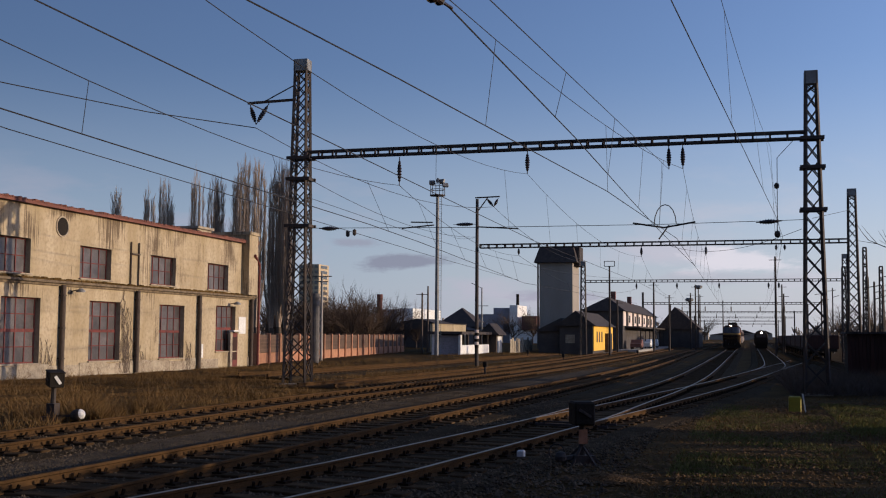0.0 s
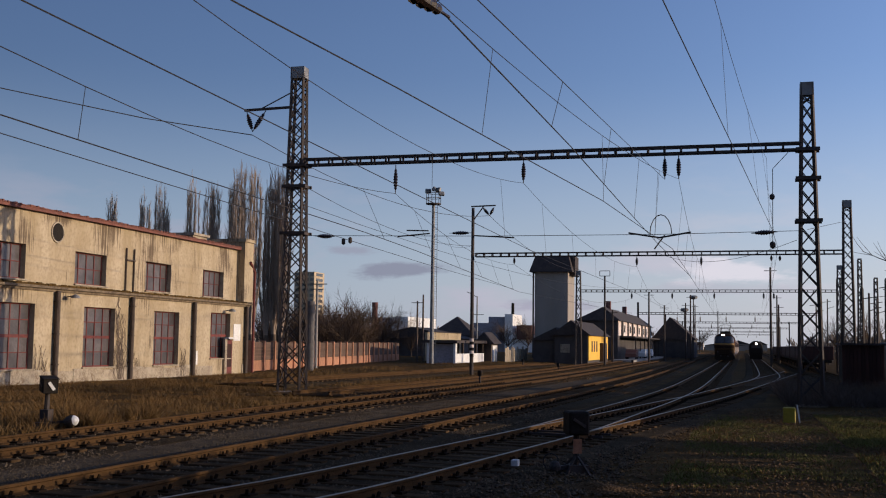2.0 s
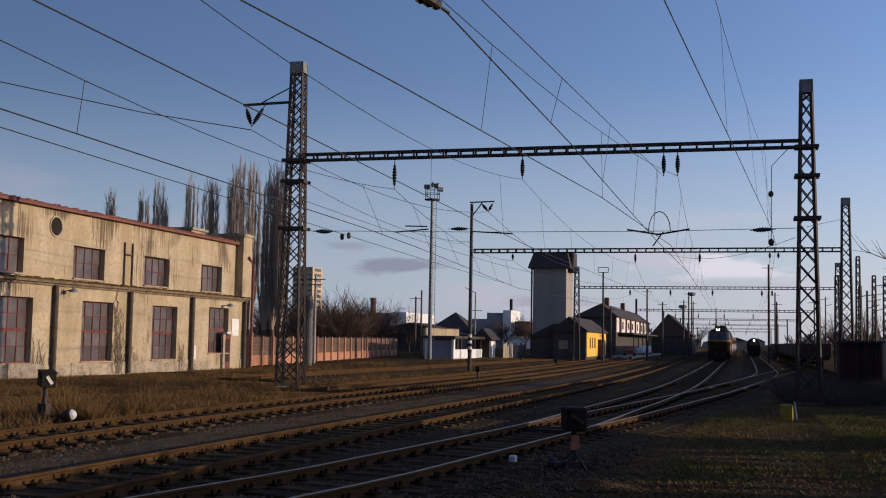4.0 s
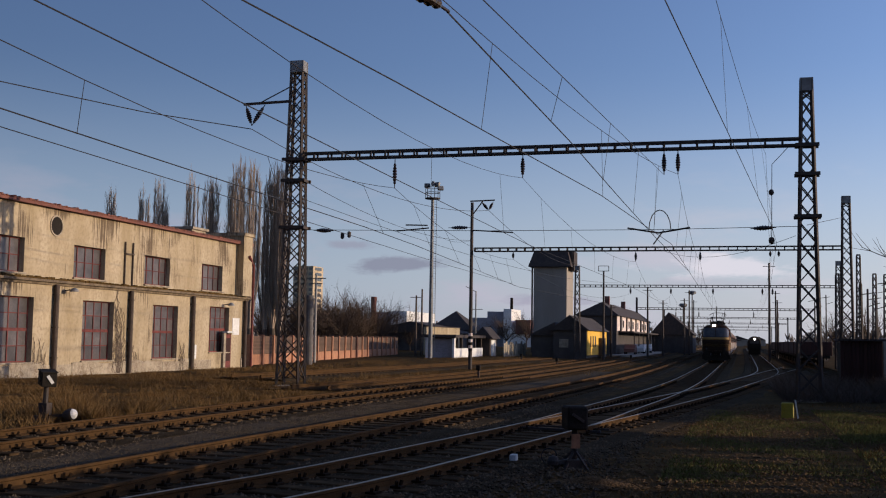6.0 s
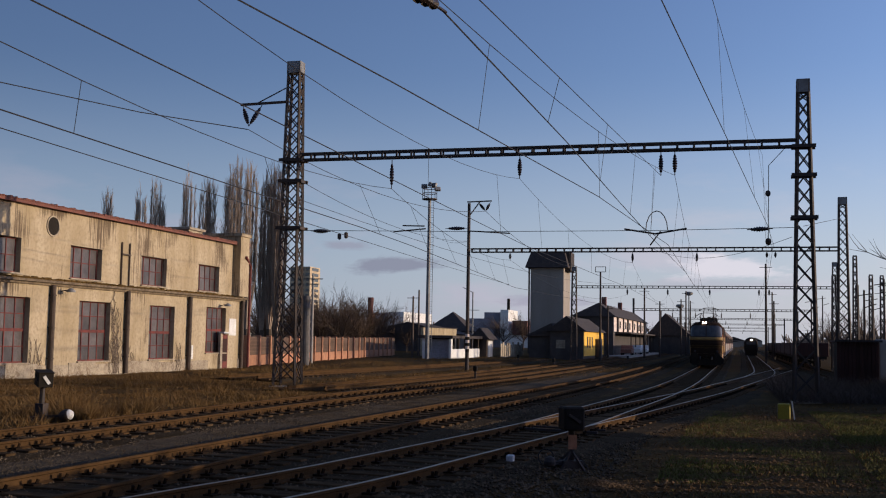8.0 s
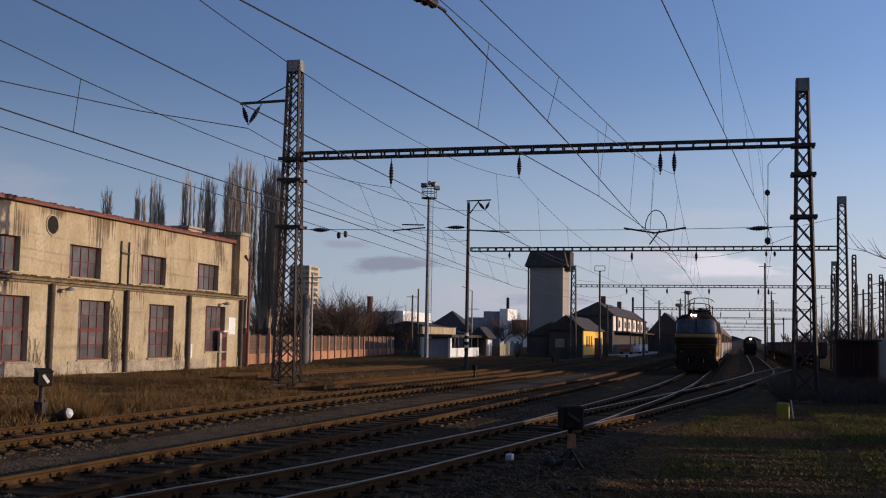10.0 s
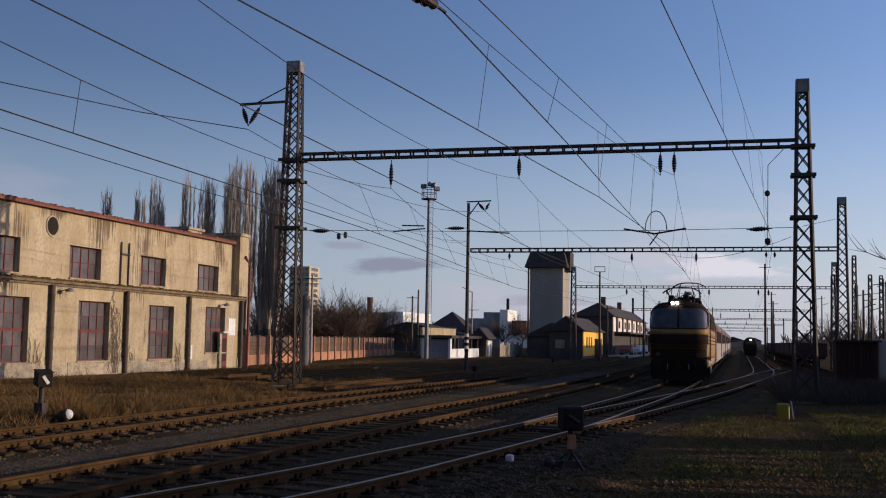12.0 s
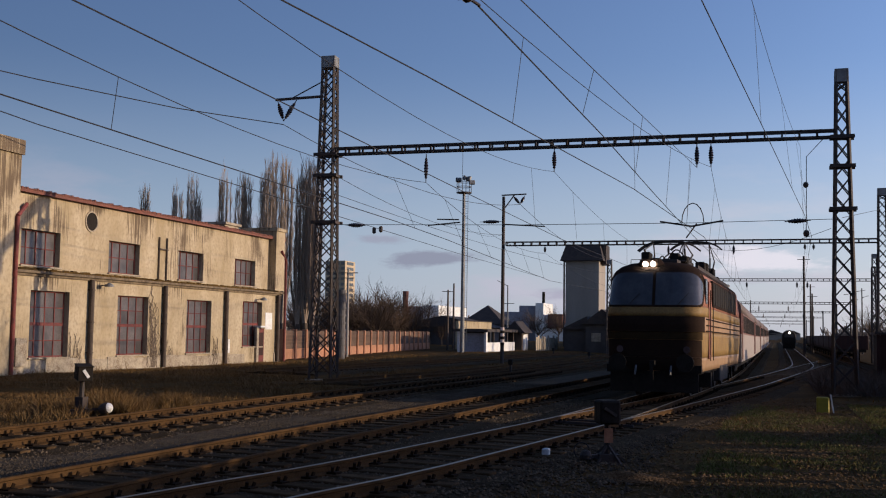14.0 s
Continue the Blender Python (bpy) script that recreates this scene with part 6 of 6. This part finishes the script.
def build_loco():
    lo = thing("electric_locomotive", "red brown and yellow electric locomotive with headlights on", "locomotive")
    part("skirt", hull([0.8, 0.95, 1.1, 1.195], 0.004), "loco_tan", lo, "tan side skirt")
    part("lower_body", hull([1.2, 1.4, 1.6, 1.8, 1.925]), "loco_yellow", lo, "faded yellow lower body")
    part("middle_body", hull([1.93, 2.0, 2.15, 2.3, 2.375]), "loco_tan", lo, "tan flank")
    part("yellow_band", hull([2.38, 2.5, 2.6, 2.66], 0.008), "loco_yellow", lo)
    part("upper_body", hull([2.665, 2.9, 3.2, 3.62]), "loco_red", lo)
    part("roof", hull([3.622, 3.68, 3.74, 3.80, 3.86, 3.91, 3.96, 3.99, 4.02]), "loco_dark", lo, "dark sooty roof")
    # moulding ribs along the flanks
    for z in (1.95, 2.12, 2.3):
        for sx in (-1, 1):
            bm = bmesh.new()
            box(bm, sx * 1.40 - 0.03, sx * 1.40 + 0.03, 1.0, LOCO_L - 1.0, z, z + 0.035)
            part("moulding", bm, "loco_dark", lo)
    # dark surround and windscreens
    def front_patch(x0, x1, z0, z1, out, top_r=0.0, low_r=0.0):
        bm = bmesh.new()
        nz, nx = 12, 30
        grid = []
        for j in range(nz + 1):
            z = z0 + (z1 - z0) * (0.5 - 0.5 * math.cos(math.pi * j / nz))
            w, f, d = loco_layer(z)
            cut = 0.0
            for r, gap in ((top_r, z1 - z), (low_r, z - z0)):
                if gap < r:
                    cut = max(cut, r - math.sqrt(max(0.0, r * r - (r - gap) ** 2)))
            a, b = (x0 + cut if x0 < -0.2 else x0), (x1 - cut if x1 > 0.2 else x1)
            row = []
            for i in range(nx + 1):
                x = a + (b - a) * (0.5 - 0.5 * math.cos(math.pi * i / nx))
                r = min(1.0, abs(x) / w)
                cs = math.sqrt(max(0.0, 1 - min(1, r ** (1 / 0.55)) ** 2))
                row.append(bm.verts.new((x, f + d * (1 - cs ** 0.8) - out, z)))
            grid.append(row)
        for a, b in zip(grid, grid[1:]):
            for i in range(nx):
                bm.faces.new((a[i], a[i + 1], b[i + 1], b[i])).smooth = True
        return bm

    # nose faces away from the sun: these two panels paint its shade
    part("low_shade_panel", front_patch(-1.34, 1.34, 1.2, 1.70, 0.014), "loco_dark", lo, "lower front with its shade painted dark")
    part("yellow_shade_panel", front_patch(-1.36, 1.36, 1.71, 1.922, 0.014), "loco_yellow_shade", lo, "yellow lower front darkened for shade")
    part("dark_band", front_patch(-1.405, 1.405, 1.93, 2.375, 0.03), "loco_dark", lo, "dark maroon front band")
    # tan skirt's front, its shade put into a dark panel
    part("front_skirt", front_patch(-1.33, 1.33, 0.82, 1.195, 0.02), "loco_dark", lo, "lower front skirt with its shade painted black")
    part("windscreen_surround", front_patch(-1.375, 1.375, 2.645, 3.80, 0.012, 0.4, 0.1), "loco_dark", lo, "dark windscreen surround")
    for x0, x1 in ((-1.35, -0.045), (0.045, 1.35)):
        bm = front_patch(x0, x1, 2.70, 3.66, 0.026, 0.42, 0.12)
        xm = (x0 + x1) / 2
        ws = part("windscreen", bm, "windscreen", lo, "dark reflective windscreen")
        bm = bmesh.new()
        tube(bm, (xm, 0.0, 2.70), (xm + 0.30, 0.10, 3.05), 0.009, seg=5)
        part("wiper", bm, "black", ws)
    for sx in (-1, 1):
        bm = bmesh.new()
        box(bm, sx * 1.37 - 0.03, sx * 1.37 + 0.03, 0.95, 1.5, 2.78, 3.5)
        part("cab_window", bm, "glass", lo, at=pose(0, 0, 0))
        bm = bmesh.new()
        box(bm, sx * 1.40 - 0.025, sx * 1.40 + 0.025, 1.75, 2.4, 1.15, 3.45)
        dr = part("cab_door", bm, "loco_red", lo, "brown cab door")
        bm = bmesh.new()
        for y in (1.65, 2.5):
            tube(bm, (sx * 1.47, y, 1.1), (sx * 1.47, y, 3.2), 0.015, seg=6)
        part("handrail", bm, "black", dr)
        bm = bmesh.new()
        box(bm, sx * 1.375 - 0.035, sx * 1.375 + 0.035, 3.0, 13.2, 2.74, 3.55)
        lv = part("louvre_panel", bm, "loco_dark", lo, "dark strip of windows and louvres")
        for k in range(11):
            bm = bmesh.new()
            y = 3.1 + 0.86 * k
            box(bm, sx * 1.41 - 0.012, sx * 1.41 + 0.012, y, y + 0.74, 2.82, 3.47)
            part("louvre_window", bm, "black", lv)
    # lamps
    bm = bmesh.new()
    box(bm, -0.56, 0.24, 0.50, 1.2, 3.70, 4.08)
    part("lamp_housing", bm, "loco_dark", lo, bevel=0.16)
    for x in (-0.285, -0.065):
        bm = bmesh.new()
        tube(bm, (x, 0.50, 3.91), (x, 0.45, 3.91), 0.075, seg=16)
        part("headlight", bm, "lamp_on", lo, "lit round headlight")
    for x in (-0.95, 0.95):
        bm = bmesh.new()
        tube(bm, (x, 0.10, 1.42), (x, 0.0, 1.42), 0.10, seg=14)
        part("marker_lamp", bm, "glass", lo, "unlit round marker lamp")
        bm = bmesh.new()
        tube(bm, (x, 0.25, 1.05), (x, -0.38, 1.05), 0.09, seg=12)
        tube(bm, (x, -0.38, 1.05), (x, -0.44, 1.05), 0.25, seg=18)
        part("buffer", bm, "black", lo)
    bm = bmesh.new()
    box(bm, -0.08, 0.08, -0.3, 0.2, 0.95, 1.1)
    box(bm, -0.05, 0.05, -0.34, -0.28, 0.55, 1.0)
    part("coupling", bm, "black", lo)
    bm = bmesh.new()
    box(bm, -1.35, 1.35, 0.12, 0.35, 0.75, 0.98)
    box(bm, -1.25, 1.25, 0.15, 0.25, 0.2, 0.75)
    part("snow_plough", bm, "black", lo)
    for x in (-0.5, 0.5):
        bm = bmesh.new()
        tube(bm, (x, 0.1, 0.95), (x, -0.12, 0.7), 0.03, seg=6)
        part("brake_hose", bm, "grey_steel", lo)
    boxpart("underframe", lo, "black", -1.25, 1.25, 0.4, LOCO_L - 0.4, 0.72, 0.96)
    for sx in (-1, 1):
        boxpart("equipment_box", lo, "iron", min(sx * 0.7, sx * 1.35), max(sx * 0.7, sx * 1.35), 6.4, 9.6, 0.35, 0.9, bevel=0.03)
        boxpart("side_step", lo, "black", min(sx * 1.1, sx * 1.45), max(sx * 1.1, sx * 1.45), 1.85, 2.3, 0.3, 0.75)
    wheels = []
    for yb in (3.9, 12.1):
        bm = bmesh.new()
        for sx in (-1, 1):
            box(bm, sx * 1.02 - 0.08, sx * 1.02 + 0.08, yb - 2.2, yb + 2.2, 0.45, 0.85)
            for yw in (-1.6, 1.6):
                box(bm, sx * 1.1 - 0.1, sx * 1.1 + 0.1, yb + yw - 0.22, yb + yw + 0.22, 0.4, 0.8)
        box(bm, -0.94, 0.94, yb - 0.3, yb + 0.3, 0.5, 0.8)
        part("bogie_frame", bm, "black", lo)
        for yw in (-1.6, 1.6):
            bm = bmesh.new()
            for sx in (-1, 1):
                tube(bm, (sx * 0.69, 0, 0), (sx * 0.81, 0, 0), 0.6, seg=24)
            tube(bm, (-0.69, 0, 0), (0.69, 0, 0), 0.09, seg=8)
            wh = part("wheelset", bm, "iron", lo)
            wheels.append((wh, yb + yw))
    # roof gear
    bm = bmesh.new()
    for sx in (-1, 1):
        box(bm, sx * 1.0 - 0.03, sx * 1.0 + 0.03, 2.4, LOCO_L - 2.4, 3.7, 4.0)
    box(bm, -0.7, 0.7, 5.2, 10.8, 3.86, 4.15)
    box(bm, -0.55, 0.55, 1.1, 2.0, 3.8, 4.1)
    part("roof_hatch", bm, "roof_dark", lo)
    rr = random.Random(3)
    for k in range(26):
        a, b, h = rr.uniform(-0.9, 0.6), 1.3 + 0.5 * k, rr.uniform(0.15, 0.5)
        boxpart("roof_gear", lo, "black", a, a + rr.uniform(0.2, 0.4), b, b + rr.uniform(0.3, 0.7), 3.9, 4.0 + h, bevel=0.04)
    for k in range(8):
        bm = bmesh.new()
        lathe(bm, [(0.06, 0), (0.11, 0.06), (0.07, 0.1), (0.11, 0.16), (0.07, 0.2), (0.1, 0.26), (0.04, 0.3)], ((-0.5, 0.5)[k % 2], 2.3 + 1.55 * k if k < 4 else 8.2 + 0.9 * (k - 3), 3.85), 8)
        part("roof_insulator", bm, "porcelain", lo)
    for k in range(9):
        a, b = rr.uniform(-0.8, 0.8), rr.uniform(-0.8, 0.8)
        y = 1.6 + 1.25 * k
        bm = bmesh.new()
        arc = [(a + (b - a) * q / 6, y + 1.5 * q / 6, 4.2 + 0.28 * math.sin(math.pi * q / 6)) for q in range(7)]
        for p, q in zip(arc, arc[1:]):
            tube(bm, p, q, 0.022, seg=5)
        part("roof_cable", bm, "black", lo)
    for y0, top in ((3.6, 4.84), (11.8, 5.55)):
        bm = bmesh.new()
        for sx in (-1, 1):
            tube(bm, (sx * 0.6, y0 - 0.9, 4.15), (sx * 0.6, y0 + 0.9, 4.15), 0.04, seg=6)
            zk = 4.15 + (top - 4.15) * 0.5
            kn = 1.15 if top < 5 else 0.95
            for sy in (-1, 1):
                tube(bm, (sx * 0.55, y0 + sy * 0.25, 4.15), (sx * 0.62, y0 + sy * kn, zk), 0.03, seg=6)
                tube(bm, (sx * 0.62, y0 + sy * kn, zk), (sx * 0.5, y0 + sy * 0.06, top - 0.06), 0.022, seg=6)
        for sy in (-1, 1):
            tube(bm, (-0.6, y0 + sy * 0.9, 4.15), (0.6, y0 + sy * 0.9, 4.15), 0.04, seg=6)
        pf = part("pantograph", bm, "iron", lo, "folded pantograph" if top < 5 else "raised pantograph")
        for sy in (-0.16, 0.16):
            bm = bmesh.new()
            arc = [(x, y0 + sy, top - 0.30 * abs(x / 0.98) ** 3.2) for x in [-0.98 + 0.14 * q for q in range(15)]]
            for p, q in zip(arc, arc[1:]):
                tube(bm, p, q, 0.027, seg=6)
            part("collector_bow", bm, "iron", pf)
    return lo, wheels


def build_coach():
    co = thing("passenger_coach", "weathered passenger coach with pale lower side and grey roof", "coach", "coaches")
    L = 24.2
    boxpart("lower_side", co, "coach_pale", -1.41, 1.41, 0, L, 0.85, 2.05, "pale cream lower side")
    boxpart("window_band", co, "coach_red", -1.41, 1.41, 0, L, 2.053, 2.95, "brown window band")
    bm = bmesh.new()
    prev = None
    for y in (0, L):
        ring = [bm.verts.new((1.41 * math.cos(a) if abs(math.cos(a)) > 0.98 else 1.41 * math.cos(a), y, 2.955 + 1.0 * math.sin(a) ** 0.8)) for a in [math.pi * k / 14 for k in range(15)]]
        if prev:
            for k in range(14):
                bm.faces.new((prev[k], prev[k + 1], ring[k + 1], ring[k])).smooth = True
            bm.faces.new((prev[14], prev[0], ring[0], ring[14]))
        bm.faces.new(ring)
        prev = ring
    part("roof", bm, "roof_grey", co, "dull grey roof")
    for sx in (-1, 1):
        for k in range(10):
            y = 2.3 + 2.02 * k
            bm = bmesh.new()
            box(bm, sx * 1.415 - 0.012, sx * 1.415 + 0.012, y, y + 1.35, 2.12, 2.9)
            part("coach_window", bm, "black", co)
        for y in (0.7, L - 1.6):
            bm = bmesh.new()
            box(bm, sx * 1.42 - 0.015, sx * 1.42 + 0.015, y, y + 0.85, 0.95, 2.95)
            part("coach_door", bm, "coach_red", co, "brown coach door")
    boxpart("underframe", co, "black", -1.1, 1.1, 0.4, L - 0.4, 0.55, 0.85)
    boxpart("gangway", co, "black", -0.55, 0.55, -0.45, 0.0, 1.1, 3.2)
    for yb in (3.0, L - 3.0):
        bm = bmesh.new()
        for sx in (-1, 1):
            box(bm, sx * 0.98 - 0.07, sx * 0.98 + 0.07, yb - 1.7, yb + 1.7, 0.4, 0.72)
            for yw in (-1.25, 1.25):
                tube(bm, (sx * 0.69, yb + yw, 0.46), (sx * 0.81, yb + yw, 0.46), 0.46, seg=18)
        for yw in (-1.25, 1.25):
            tube(bm, (-0.69, yb + yw, 0.46), (0.69, yb + yw, 0.46), 0.08, seg=6)
        part("bogie", bm, "black", co)
    return co


loco, loco_wheels = build_loco()
coaches = [build_coach()]
for _ in range(5):
    coaches.append(copy_thing(coaches[0], pose(0, 0, 0)))


def front_y(t):
    """Where the nose of the train stands along the line."""
    return 32.0 + 11.13 * (14.0 - t)


def riding(s, length):
    """The pose of a vehicle whose front stands s metres along the running track."""
    way = LINES["c"]
    (x0, y0), (x1, y1) = way.at(s + 0.2 * length), way.at(s + 0.8 * length)
    z0, z1 = dip(x0, y0), dip(x1, y1)
    f = 0.2 / 0.6
    rise = math.degrees(math.atan2(z1 - z0, 0.6 * length))
    return pose(x0 - (x1 - x0) * f, y0 - (y1 - y0) * f, z0 - (z1 - z0) * f, rise, 0, math.degrees(math.atan2(-(x1 - x0), y1 - y0)))


def motions():
    s_at = lambda t: LINES["c"].s_of(front_y(t))
    times = [k * 0.5 for k in range(29)]
    walk(loco, [(t, riding(s_at(t), LOCO_L)) for t in times])
    for k, co in enumerate(coaches):
        walk(co, [(t, riding(s_at(t) + LOCO_L + 0.9 + 25.1 * k, 24.2)) for t in times])
    turns = [k / 15 for k in range(211)]
    for wh, y in loco_wheels:
        walk(wh, [(t, pose(0, y, 0.6, math.degrees(11.13 * t / 0.6))) for t in turns])


build_ground()
build_portal(43.0, -18.27, 2.42, 9.42, 13.55, 11.85, 0.5, 0.36, 0.84, wide=0.96, label="dark lattice steel portal over the tracks")
build_portal(78.0, -19.1, 6.85, 8.3, 11.8, 11.8, 0.45, lattice0=False, wide=0.8, label="dark steel portal with one tubular mast")
build_portal(128.5, -18.6, 10.4, 8.15, 10.5, 11.0, 0.45, wide=0.7, label="distant dark lattice steel portal", n_step=0.9)
build_workshop()
build_vines()
build_bracket()
build_wires()
build_floodlight_mast()
build_trees()
build_middle()
build_right()
build_small()
scatter()
build_path()
build_track("a", "rusty railway track on old sleepers", False, 90)
build_track("b", "rust brown railway track on wooden sleepers", False, 90)
build_track("c", "railway track with bright worn rails", True, 80)
build_track("c2", "railway track branching off over points", True, 30)
build_track("d", "rusty siding track in dry grass", False, 0)
build_track("e", "overgrown rusty siding track", False, 0)
build_track("g", "siding track leading off to the wagons", True, 0)
build_track("f", "dark siding track beside wagons", False, 0)
motions()
